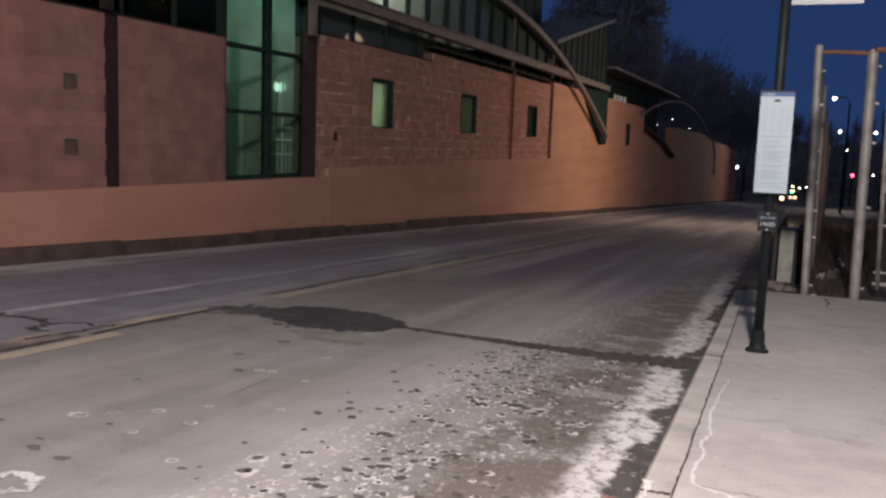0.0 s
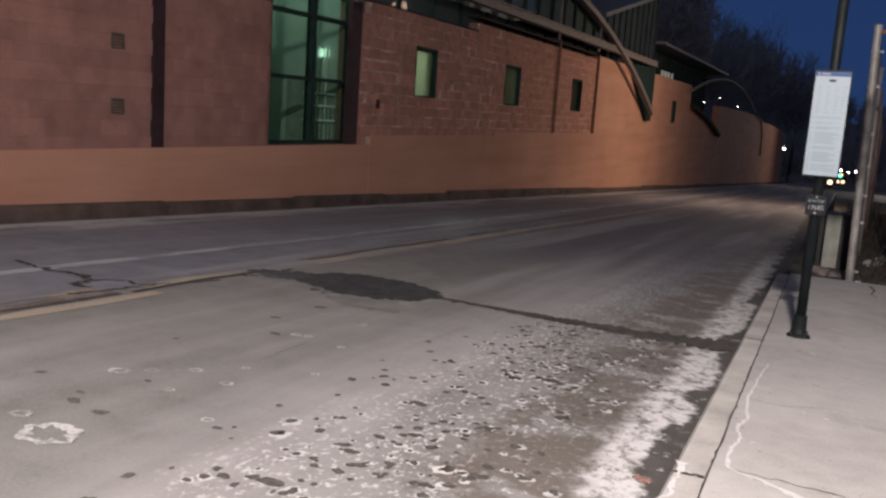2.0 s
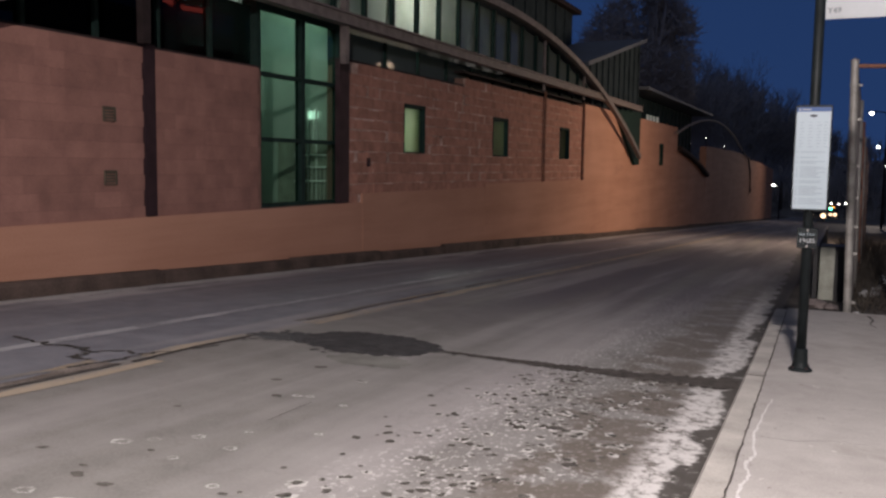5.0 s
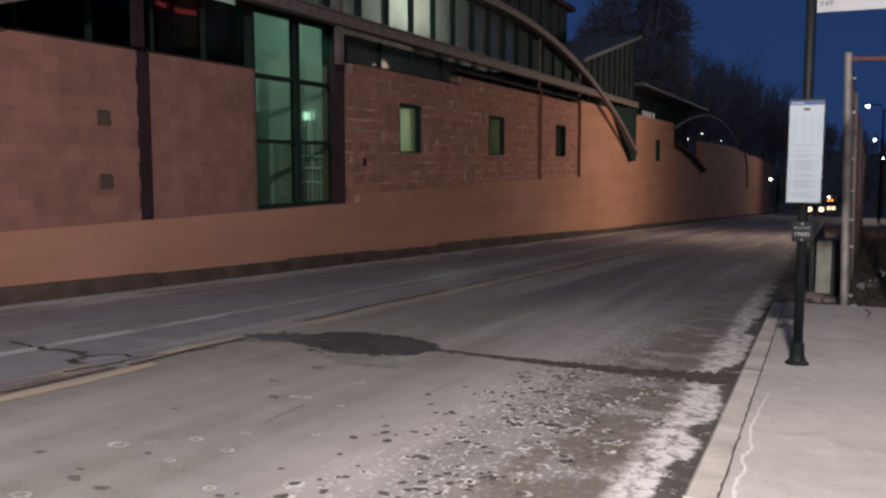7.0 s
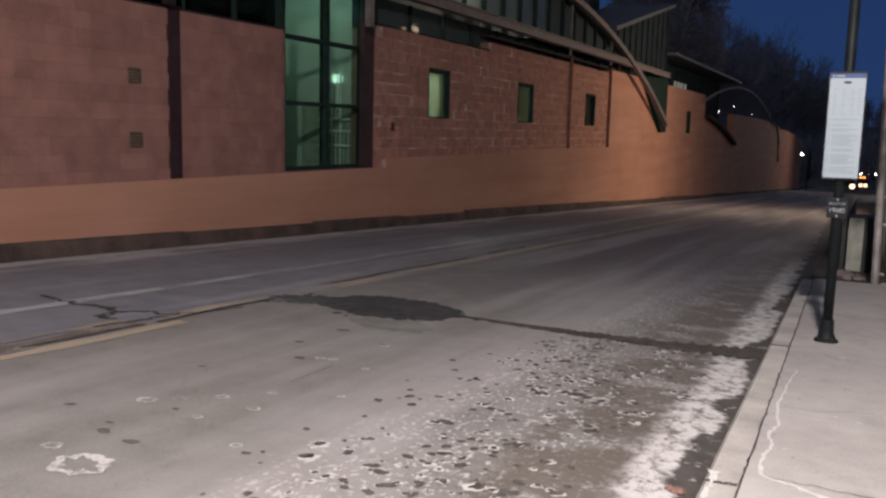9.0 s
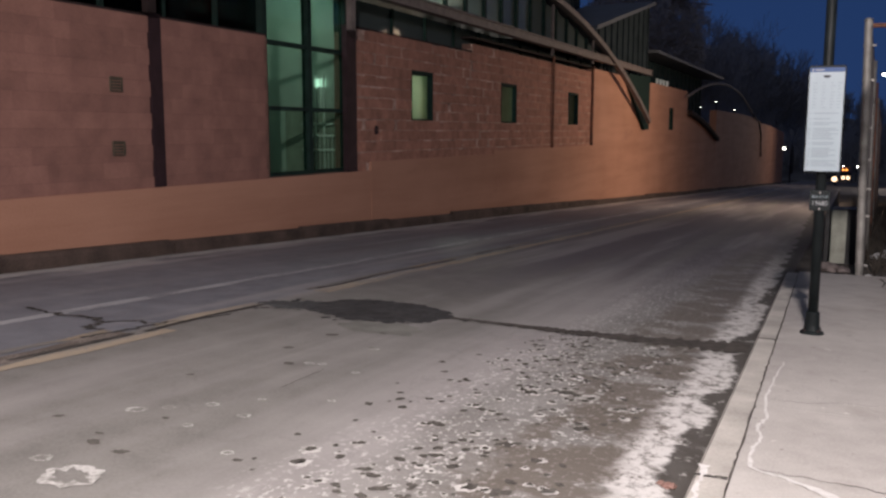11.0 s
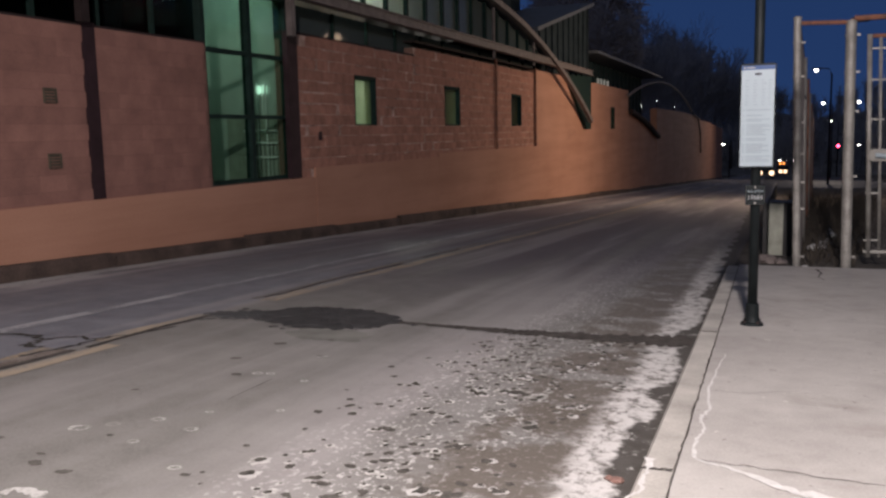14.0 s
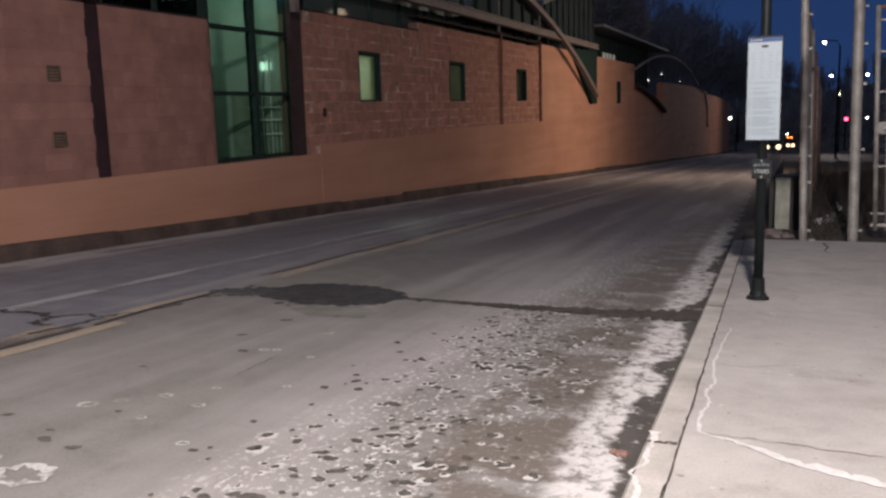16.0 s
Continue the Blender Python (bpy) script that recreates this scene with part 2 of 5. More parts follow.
def paint_material(name, colour, under, cover):
    """Road paint that has worn through to the surface under it."""
    g = Graph(name)
    wear = g.math("ADD", g.math("MULTIPLY", g.noise(3.0, 6, (1, 0.35, 1), 0.7), 0.7), g.math("MULTIPLY", g.noise(45, 3), 0.3))
    return g.finish(g.mix(g.step(wear, cover - 0.05, cover + 0.06), colour, under), g.noise(70), 0.8)


ROAD, WALK = road_material(), walk_material()
YELLOW = paint_material("worn_yellow_paint", (0.37, 0.305, 0.23), (0.27, 0.248, 0.222), 0.50)
YELLOW_OLD = paint_material("nearly_gone_yellow_paint", (0.33, 0.26, 0.18), (0.19, 0.178, 0.168), 0.42)
WHITE_LINE = paint_material("worn_white_paint", (0.37, 0.37, 0.385), (0.22, 0.22, 0.235), 0.52)
PATCH = shader("fresh_asphalt", (0.037, 0.036, 0.037), 0.9, vary=0.4, scale=9, fine=120, bump=0.7)
KERB = shader("kerb_concrete", (0.40, 0.38, 0.35), 0.85, vary=0.25, scale=4, fine=80)
GUTTER = paint_material("worn_gutter_concrete", (0.44, 0.435, 0.43), (0.21, 0.21, 0.215), 0.54)
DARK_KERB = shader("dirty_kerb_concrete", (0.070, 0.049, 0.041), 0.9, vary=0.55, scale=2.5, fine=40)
SALT = shader("dried_salt", (0.59, 0.58, 0.565), 0.9, vary=0.12, scale=30, fine=150)
DUST = shader("pale_salt_film", (0.36, 0.345, 0.325), 0.9, vary=0.15, scale=30, fine=150)
SALT_RING = paint_material("broken_salt_rim", (0.54, 0.53, 0.51), (0.31, 0.30, 0.28), 0.52)
OIL = shader("oily_spot", (0.10, 0.092, 0.082), 0.8, vary=0.3, scale=30)
CRUMBLED = paint_material("crumbled_asphalt", (0.055, 0.056, 0.057), (0.17, 0.166, 0.157), 0.60)
DAMP = shader("oily_concrete", (0.190, 0.187, 0.170), 0.75, vary=0.25, scale=4, fine=70, bump=0.1)
GRIT = shader("gritty_joint", (0.062, 0.054, 0.048), 0.95, vary=0.5, scale=12, fine=80)
CRACK = shader("dark_crack_filler", (0.05, 0.046, 0.042), 0.95, vary=0.4)
SOIL = shader("dark_gravelly_soil", (0.06, 0.052, 0.045), 0.95, vary=0.6, scale=3, fine=30, bump=0.9)
BLOCK = shader("split_faced_block", (0.36, 0.178, 0.130), 0.92, vary=0.24, scale=4.5, fine=28, bump=0.7, random_tone=0.13)
BLOCK_PLAIN = shader("weathered_block", (0.272, 0.138, 0.112), 0.92, vary=0.17, scale=3.2, fine=45, bump=0.6)
BLOCK_ISLE = island_tone(shader("split_faced_block_joined", (0.36, 0.178, 0.130), 0.92, vary=0.24, scale=4.5, fine=28, bump=0.7), 0.12)
island_tone(BLOCK_PLAIN, 0.10)

def world_grain(m):
    """Let the grain run on from piece to piece instead of starting anew in each."""
    n, l = m.node_tree.nodes, m.node_tree.links
    geo = n.new("ShaderNodeNewGeometry")
    for link in list(l):
        if link.from_node.bl_idname == "ShaderNodeTexCoord":
            l.new(geo.outputs["Position"], link.to_socket)


world_grain(BLOCK)
# mortar coloured pale in places to paint the light caught on block tops
HIGHLIGHT_MORTAR = shader("highlight_mortar", (0.60, 0.43, 0.36), 0.95, scale=1.6, fine=14, dark=(0.16, 0.09, 0.07), vary=0.2)
SOFT_MORTAR = shader("dull_mortar", (0.17, 0.085, 0.070), 0.95, vary=0.2, scale=2)
MORTAR = shader("mortar", (0.21, 0.122, 0.096), 0.95, vary=0.2)


def coat_material():
    g = Graph("painted_masonry")
    add, mul = (lambda p, q: g.math("ADD", p, q)), (lambda p, q: g.math("MULTIPLY", p, q))
    runs, blot, fine = g.noise(2.6, 5, (1, 0.07, 1), 0.6), g.noise(0.5, 4, shift=8), g.noise(40, 3)
    tone = add(mul(runs, 0.5), add(mul(blot, 0.3), mul(fine, 0.2)))
    base = g.mix(g.step(tone, 0.32, 0.68), (0.362, 0.180, 0.119), (0.475, 0.256, 0.178))
    base = g.mix(mul(g.step(g.noise(1.1, 6, (1, 0.25, 1), 0.65, shift=17), 0.6, 0.72), 0.4), base, (0.27, 0.13, 0.09))
    return g.finish(base, add(mul(fine, 0.5), mul(runs, 0.3)), 0.82, 0.15)


COAT = coat_material()
STEEL = shader("weathered_painted_steel", (0.145, 0.122, 0.115), 0.65, vary=0.3, scale=5, fine=40, bump=0.15)
PIPE_BROWN = shader("dark_maroon_paint", (0.034, 0.018, 0.022), 0.7, vary=0.35, scale=4, bump=0.15, spec=0.2)
DARK_STEEL = shader("dark_steel", (0.028, 0.020, 0.020), 0.8, vary=0.3, bump=0.1, spec=0.15)
GREEN_FRAME = shader("dark_green_frame", (0.014, 0.030, 0.026), 0.8, vary=0.3, bump=0.05, spec=0.1)
CANOPY = shader("dark_teal_cladding", (0.018, 0.032, 0.036), 0.9, vary=0.3, scale=2, bump=0.1, spec=0.05)
CLADDING = shader("dark_ribbed_cladding", (0.026, 0.036, 0.042), 0.9, vary=0.3, scale=2, bump=0.1, spec=0.05)
ROOFING = shader("grey_metal_roofing", (0.085, 0.095, 0.11), 0.6, vary=0.2, scale=2, bump=0.1)
GREEN_GLASS = pane_material("green_tinted_glass", (0.55, 0.70, 0.62), 0.985)
OFFICE_GLASS = pane_material("yellow_green_glass", (0.60, 0.68, 0.54), 0.70)
CLEAR_GLASS = pane_material("dusty_clear_glass", (0.66, 0.70, 0.65), 0.5)
DARK_GLASS = pane_material("dark_tinted_glass", (0.10, 0.13, 0.135), 0.93, 1.16)
# grey film over the glass stands in for dim light from the room behind
VEILED_GLASS = pane_material("veiled_dark_glass", (0.10, 0.13, 0.135), 0.9, 1.16, (0.10, 0.125, 0.125))
ROOM_WALL = shader("pale_room_plaster", (0.42, 0.45, 0.42), 0.8, vary=0.1)
RAIL_WHITE = shader("white_rail_paint", (0.8, 0.8, 0.78), 0.5, vary=0.05)
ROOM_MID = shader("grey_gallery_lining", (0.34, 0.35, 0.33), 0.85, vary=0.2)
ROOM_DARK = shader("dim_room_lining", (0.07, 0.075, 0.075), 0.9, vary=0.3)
GALV = shader("galvanised_tube", (0.28, 0.27, 0.25), 0.55, 0.25, vary=0.3, scale=7, fine=50, bump=0.1)
WIRE = shader("dull_wire", (0.20, 0.185, 0.19), 0.7, 0.3, vary=0.3)
RUST = shader("rusty_tube", (0.20, 0.085, 0.05), 0.8, 0.1, vary=0.5, scale=9, fine=60, bump=0.4, dark=(0.10, 0.06, 0.05))
BLACK_POST = shader("dark_post_paint", (0.010, 0.013, 0.014), 0.5, vary=0.4, bump=0.05, spec=0.15)
BARK = shader("bare_bark", (0.11, 0.095, 0.085), 0.95, vary=0.4)
WEEDS = shader("dead_weeds", (0.05, 0.042, 0.034), 0.95, vary=0.4)
# twigs and wooded slope coloured paler to carry the evening haze
TWIGS = shader("bare_twigs", (0.38, 0.37, 0.385), 0.95, vary=0.3)
WOODS = shader("dark_wooded_slope", (0.19, 0.185, 0.185), 1.0, vary=0.5, scale=0.2, fine=2)
PLATE_WHITE = shader("white_sheet", (0.30, 0.36, 0.40), 0.35, vary=0.03, bump=0.0)
# white plate coloured darker, as if less lamp light reached that height
ROUTE_SHADED = shader("shaded_white_enamel", (0.20, 0.22, 0.235), 0.4, vary=0.05, bump=0.0)
PLATE_BLUE = shader("blue_print", (0.015, 0.055, 0.17), 0.4, vary=0.05, bump=0.0)
PRINT_GREY = shader("grey_print", (0.22, 0.27, 0.30), 0.5, vary=0.1, bump=0.0)
PRINT_DARK = shader("dark_print", (0.03, 0.035, 0.045), 0.5, vary=0.1, bump=0.0)
PRINT_WHITE = shader("white_print", (0.28, 0.29, 0.30), 0.5, vary=0.05, bump=0.0)
BOX_GREY = shader("grey_utility_paint", (0.27, 0.28, 0.235), 0.6, vary=0.3)
VENT = shader("brown_louvre", (0.085, 0.07, 0.05), 0.7, vary=0.3)
BIN_BLACK = shader("black_plastic", (0.012, 0.012, 0.013), 0.5, vary=0.3)
LITTER_WHITE = shader("crumpled_white_plastic", (0.5, 0.5, 0.5), 0.5, vary=0.2)
LITTER_RED = shader("red_brown_scrap", (0.21, 0.125, 0.105), 0.7, vary=0.3)
CAR_PAINT = shader("dark_car_paint", (0.02, 0.021, 0.024), 0.25, 0.3, vary=0.1, bump=0)
TRUCK_PAINT = shader("pale_truck_paint", (0.12, 0.12, 0.13), 0.4, vary=0.1, bump=0)
TYRE = shader("tyre_rubber", (0.015, 0.015, 0.015), 0.9, vary=0.2)
GLOW_WARM = shader("headlight_lens", (0.9, 0.9, 0.85), 0.3, glow=(1.0, 0.68, 0.42), power=2.6, bump=0)
GLOW_WHITE = shader("street_lamp_lens", (0.9, 0.9, 0.9), 0.3, glow=(1.0, 0.95, 0.88), power=14, bump=0)
GLOW_ORANGE = shader("amber_lens", (0.8, 0.4, 0.1), 0.3, glow=(1.0, 0.32, 0.06), power=6, bump=0)
GLOW_NEON = shader("orange_neon", (0.8, 0.3, 0.1), 0.3, glow=(1.0, 0.085, 0.055), power=8, bump=0)
GLOW_GREEN = shader("green_signal_lens", (0.1, 0.8, 0.5), 0.3, glow=(0.08, 1.0, 0.55), power=9, bump=0)
GLOW_RED = shader("red_signal_lens", (0.8, 0.1, 0.1), 0.3, glow=(1.0, 0.05, 0.12), power=12, bump=0)
GLOW_DIM = shader("dim_lit_pane", (0.3, 0.35, 0.32), 0.3, glow=(0.55, 0.75, 0.62), power=0.045, bump=0)
GLOW_TUBE = shader("tube_light", (0.9, 0.9, 0.9), 0.3, glow=(0.85, 1.0, 0.9), power=1.3, bump=0)


# ---- mesh helpers ----
def mesh_of(bm, name, material, smooth=False):
    me = bpy.data.meshes.new(name)
    bmesh.ops.recalc_face_normals(bm, faces=bm.faces)
    bm.to_mesh(me)
    bm.free()
    for mt in (material if isinstance(material, (list, tuple)) else [material]):
        me.materials.append(mt)
    if smooth:
        for f in me.polygons:
            f.use_smooth = True
    return me


def part(name, bm, material, parent=None, label="", smooth=False, kind=""):
    """Link a bmesh as one mesh object, under a thing or part where one is given."""
    ob = new(name, mesh_of(bm, name, material, smooth))
    if parent is not None:
        ob.parent = parent
    return tagged(ob, label, kind=kind)


def thing(name, place, label, category, group="", kind=""):
    ob = new(name)
    ob.empty_display_size = 0.2
    ob.location = place
    return tagged(ob, label, category, group, kind)


def box(bm, x0, x1, y0, y1, z0, z1, bevel=0.0, slope=0.0):
    """Axis-aligned box; slope adds a fall of the whole box along y."""
    vs = [bm.verts.new((x, y, z - slope * y)) for x in (x0, x1) for y in (y0, y1) for z in (z0, z1)]
    fs = [bm.faces.new([vs[i] for i in q]) for q in ((0, 1, 3, 2), (4, 6, 7, 5), (0, 4, 5, 1), (2, 3, 7, 6), (0, 2, 6, 4), (1, 5, 7, 3))]
    if bevel:
        edges = list({e for f in fs for e in f.edges})
        bmesh.ops.bevel(bm, geom=edges, offset=bevel, segments=2, affect="EDGES", clamp_overlap=True)
    return vs


def tube(bm, points, radii, sides=10, caps=True):
    """A round tube through the points."""
    pts = [Vector(p) for p in points]
    if not isinstance(radii, (list, tuple)):
        radii = [radii] * len(pts)
    rings = []
    for i, p in enumerate(pts):
        d = (pts[min(i + 1, len(pts) - 1)] - pts[max(i - 1, 0)]).normalized()
        side = d.orthogonal().normalized() if abs(d.z) < 0.9 else Vector((1, 0, 0)).cross(d).normalized()
        if abs(d.z) < 0.9:
            side = d.cross(Vector((0, 0, 1))).normalized()
        up = d.cross(side).normalized()
        rings.append([bm.verts.new(p + radii[i] * (math.cos(a) * side + math.sin(a) * up)) for a in (2 * math.pi * k / sides for k in range(sides))])
    for r0, r1 in zip(rings, rings[1:]):
        for k in range(sides):
            bm.faces.new((r0[k], r0[(k + 1) % sides], r1[(k + 1) % sides], r1[k]))
    if caps:
        bm.faces.new(rings[0][::-1])
        bm.faces.new(rings[-1])
    return rings


def prism(bm, outline, x0, x1):
    """Extrude a (y, z) outline from x0 to x1."""
    a = [bm.verts.new((x0, y, z)) for y, z in outline]
    b = [bm.verts.new((x1, y, z)) for y, z in outline]
    bm.faces.new(a)
    bm.faces.new(b[::-1])
    for i in range(len(a)):
        j = (i + 1) % len(a)
        bm.faces.new((a[i], b[i], b[j], a[j]))


def lens_ball(bm, place, radius, flat=1.0):
    bmesh.ops.create_uvsphere(bm, u_segments=12, v_segments=8, radius=radius, matrix=Matrix.Translation(place) @ Matrix.Diagonal((1, flat, 1, 1)))


def lettering(text, size, place, material, parent, name="lettering", flip=0.0):
    """Flat raised letters that face -y, as one mesh."""
    data = bpy.data.curves.new(name, "FONT")
    data.body, data.size, data.extrude, data.align_x, data.resolution_u = text, size, 0.001, "CENTER", 2
    tmp = bpy.data.objects.new("tmp", data)
    me = bpy.data.meshes.new_from_object(tmp)
    bpy.data.objects.remove(tmp)
    me.transform(pose(*place, 90))
    me.materials.clear()
    me.materials.append(material)
    me.name = name
    ob = new(name, me)
    ob.parent = parent
    return ob


def sheet(name, x0, x1, ys, xs_n, lift, material, label, kind="structure", category=""):
    """A ground sheet that follows the hill."""
    bm = bmesh.new()
    xs = [x0 + (x1 - x0) * i / xs_n for i in range(xs_n + 1)]
    grid = [[bm.verts.new((x, y, ground_z(y) + lift)) for x in xs] for y in ys]
    for r0, r1 in zip(grid, grid[1:]):
        for i in range(xs_n):
            bm.faces.new((r0[i], r0[i + 1], r1[i + 1], r1[i]))
    return tagged(part(name, bm, material, None, label), kind=kind, category=category)


# ---- ground ----
def span(a, b, n):
    return [a + (b - a) * i / n for i in range(n + 1)]


sheet("ground", -1500, 1500, [-600, -60, *span(-59, 209, 60), 210, 400, 1500], 2, -0.30, SOIL, "dark bare winter ground on the slope")
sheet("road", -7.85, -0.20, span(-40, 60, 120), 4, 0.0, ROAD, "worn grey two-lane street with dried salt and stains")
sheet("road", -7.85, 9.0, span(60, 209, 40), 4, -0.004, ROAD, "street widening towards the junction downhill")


def strip(name, xc, width, y0, y1, lift, material, label, wobble=0.0, seed=0, parent=None, kind="structure"):
    """A thin stripe along the street."""
    rnd = random.Random(seed)
    bm = bmesh.new()
    rows = []
    n = max(2, int((y1 - y0) / 0.35))
    for i in range(n + 1):
        y = y0 + (y1 - y0) * i / n
        o = rnd.uniform(-wobble, wobble)
        w = width * (1 + rnd.uniform(-0.3, 0.3) * (1 if wobble else 0))
        rows.append([bm.verts.new((xc + o + s * w / 2, y, ground_z(y) + lift)) for s in (-1, 1)])
    for a, b in zip(rows, rows[1:]):
        bm.faces.new((a[0], a[1], b[1], b[0]))
    return part(name, bm, material, parent, label, kind=kind)


strip("gutter", -7.67, 0.24, -30, 125, 0.004, GUTTER, "pale worn concrete gutter along the wall", 0.012, 9)
strip("salt_line", -7.805, 0.055, -30, 125, 0.006, DUST, "thin pale line of salt at the kerb foot", 0.012, 19)
strip("lane_marking", -4.25, 0.13, -10, 7.15, 0.004, YELLOW, "worn yellow centre line on the street", 0.016, 1)
strip("lane_marking", -4.38, 0.17, 9.35, 70, 0.004, YELLOW, "worn yellow centre line on the street", 0.018, 21)
strip("lane_marking", -4.60, 0.09, -10, 6.9, 0.004, YELLOW_OLD, "nearly gone yellow centre line on the street", 0.02, 2)
strip("lane_marking", -4.47, 0.11, 7.2, 8.45, 0.004, YELLOW, "worn yellow centre line on the street", 0.02, 22)
strip("lane_marking", -4.60, 0.07, 9.4, 60, 0.004, YELLOW_OLD, "nearly gone yellow centre line on the street", 0.02, 23)
strip("grit_band", -4.44, 0.17, -10, 6.9, 0.0035, paint_material("brown_grit", (0.26, 0.225, 0.20), (0.115, 0.096, 0.082), 0.47), "brown broken grit along the lane joint", 0.03, 24)
strip("lane_marking", -5.47, 0.15, -10, 60, 0.004, WHITE_LINE, "faded white line along the asphalt lane", 0.008, 3)
for xc, ya, yb, sd in ((-4.43, 2.0, 5.4, 4), (-4.39, 5.9, 6.9, 5), (-4.37, 7.0, 8.5, 6), (-4.52, 9.5, 12.8, 7), (-4.54, 13.6, 15.0, 8)):
    strip("crack", xc, 0.045, ya, yb, 0.006, GRIT, "broken joint between concrete and asphalt lanes", 0.035, sd)


def blob(name, points, lift, material, label, category="", kind="structure"):
    """A flat irregular patch on the street from its outline in plan."""
    bm = bmesh.new()
    vs = [bm.verts.new((x, y, ground_z(y) + lift)) for x, y in points]
    bm.faces.new(vs)
    bmesh.ops.triangulate(bm, faces=bm.faces)
    return tagged(part(name, bm, material, None, label), category=category, kind=kind)


def patch_outline(cx, cy, rx, ry, seed, lean=0.0, n=36, rough=0.07):
    rnd = random.Random(seed)
    out = []
    for k in range(n):
        a = 2 * math.pi * k / n
        r = 1 + rnd.uniform(-rough, rough)
        out.append((cx + rx * r * math.cos(a), cy + ry * r * math.sin(a) + lean * rx * math.cos(a)))
    return out


def lumpy_patch(outline, height, seed, label, material=PATCH):
    """Hand-laid asphalt: a low uneven heap inside a ragged outline."""
    rnd = random.Random(seed)
    cx, cy = sum(p[0] for p in outline) / len(outline), sum(p[1] for p in outline) / len(outline)
    bm = bmesh.new()
    rings = []
    for u in (1.0, 0.93, 0.84, 0.72, 0.58, 0.42, 0.24):
        ring = []
        for x, y in outline:
            px, py = cx + (x - cx) * u, cy + (y - cy) * u
            lump = noise.noise(Vector((px * 9, py * 9, seed))) * 0.5 + noise.noise(Vector((px * 26, py * 26, seed))) * 0.3
            ring.append(bm.verts.new((px, py, ground_z(py) + 0.004 + (0 if u == 1.0 else height * (0.55 + lump * 0.9) * min(1, (1 - u) * 7) + rnd.uniform(0, 0.003)))))
        rings.append(ring)
    n = len(outline)
    for a, b in zip(rings, rings[1:]):
        for k in range(n):
            bm.faces.new((a[k], a[(k + 1) % n], b[(k + 1) % n], b[k]))
    bm.faces.new(rings[-1])
    part("asphalt_patch", bm, material, None, label, kind="structure")


lumpy_patch(patch_outline(-3.37, 8.69, 0.66, 0.48, 5, -0.10, 96, 0.07), 0.022, 3, "dark fresh asphalt patch over a pothole in the street")
lumpy_patch(patch_outline(-4.04, 8.58, 0.36, 0.22, 6, 0.10, 72, 0.30), 0.012, 4, "grey crumbling end of the asphalt patch", CRUMBLED)
blob("damp_stain", patch_outline(-2.98, 8.03, 0.34, 0.24, 61, -0.15, 40, 0.16), 0.002, DAMP, "faint greenish damp stain below the asphalt patch")
for k in range(26):
    rnd = random.Random(700 + k)
    a, q = rnd.uniform(0, 6.28), rnd.uniform(1.02, 1.28)
    blob("asphalt_crumb", patch_outline(-3.55 + 0.86 * q * math.cos(a), 8.55 + 0.36 * q * math.sin(a), rnd.uniform(0.012, 0.045), rnd.uniform(0.012, 0.03), k, 0.0, 10, 0.35), 0.005, PATCH, "loose asphalt crumb beside the patch")


def joint_strip():
    """The sunken joint that runs from the patch to the kerb, its shadow included in the dark strip."""
    rnd = random.Random(7)
    bm = bmesh.new()
    rows = []
    for i in range(91):
        u = i / 90
        x = -2.75 + u * 2.36
        y = 8.70 - 0.11 * math.sin(u * 2.6) + 0.03 * u + rnd.uniform(-0.012, 0.012)
        w = (0.035 + 0.165 * u * u ** 0.4) * (1 + rnd.uniform(-0.35, 0.35))
        rows.append([bm.verts.new((x, y + s * w, ground_z(y + s * w) + 0.006)) for s in (-1, 1)])
    for a, b in zip(rows, rows[1:]):
        bm.faces.new((a[0], b[0], b[1], a[1]))
    part("joint", bm, GRIT, None, "dark sunken joint across the lane", kind="structure")


joint_strip()


def crack_line(points, width, seed, material=CRACK, lift=0.006, name="crack", label="dark crack in the asphalt lane"):
    rnd = random.Random(seed)
    dense = []
    for (xa, ya), (xb, yb) in zip(points, points[1:]):
        for k in range(6):
            u = k / 6
            dense.append((xa + (xb - xa) * u + rnd.uniform(-1, 1) * width * 0.5, ya + (yb - ya) * u + rnd.uniform(-1, 1) * width * 0.5))
    dense.append(points[-1])
    bm = bmesh.new()
    rows = []
    for i, (x, y) in enumerate(dense):
        xa, ya = dense[max(0, i - 1)]
        xb, yb = dense[min(len(dense) - 1, i + 1)]
        d = Vector((yb - ya, -(xb - xa), 0)).normalized()
        w = width * rnd.uniform(0.3, 1.0) / 2
        rows.append([bm.verts.new((x + s * d.x * w, y + s * d.y * w, ground_z(y + s * d.y * w) + lift)) for s in (-1, 1)])
    for a, b in zip(rows, rows[1:]):
        bm.faces.new((a[0], a[1], b[1], b[0]))
    return part(name, bm, material, None, label, kind="structure")


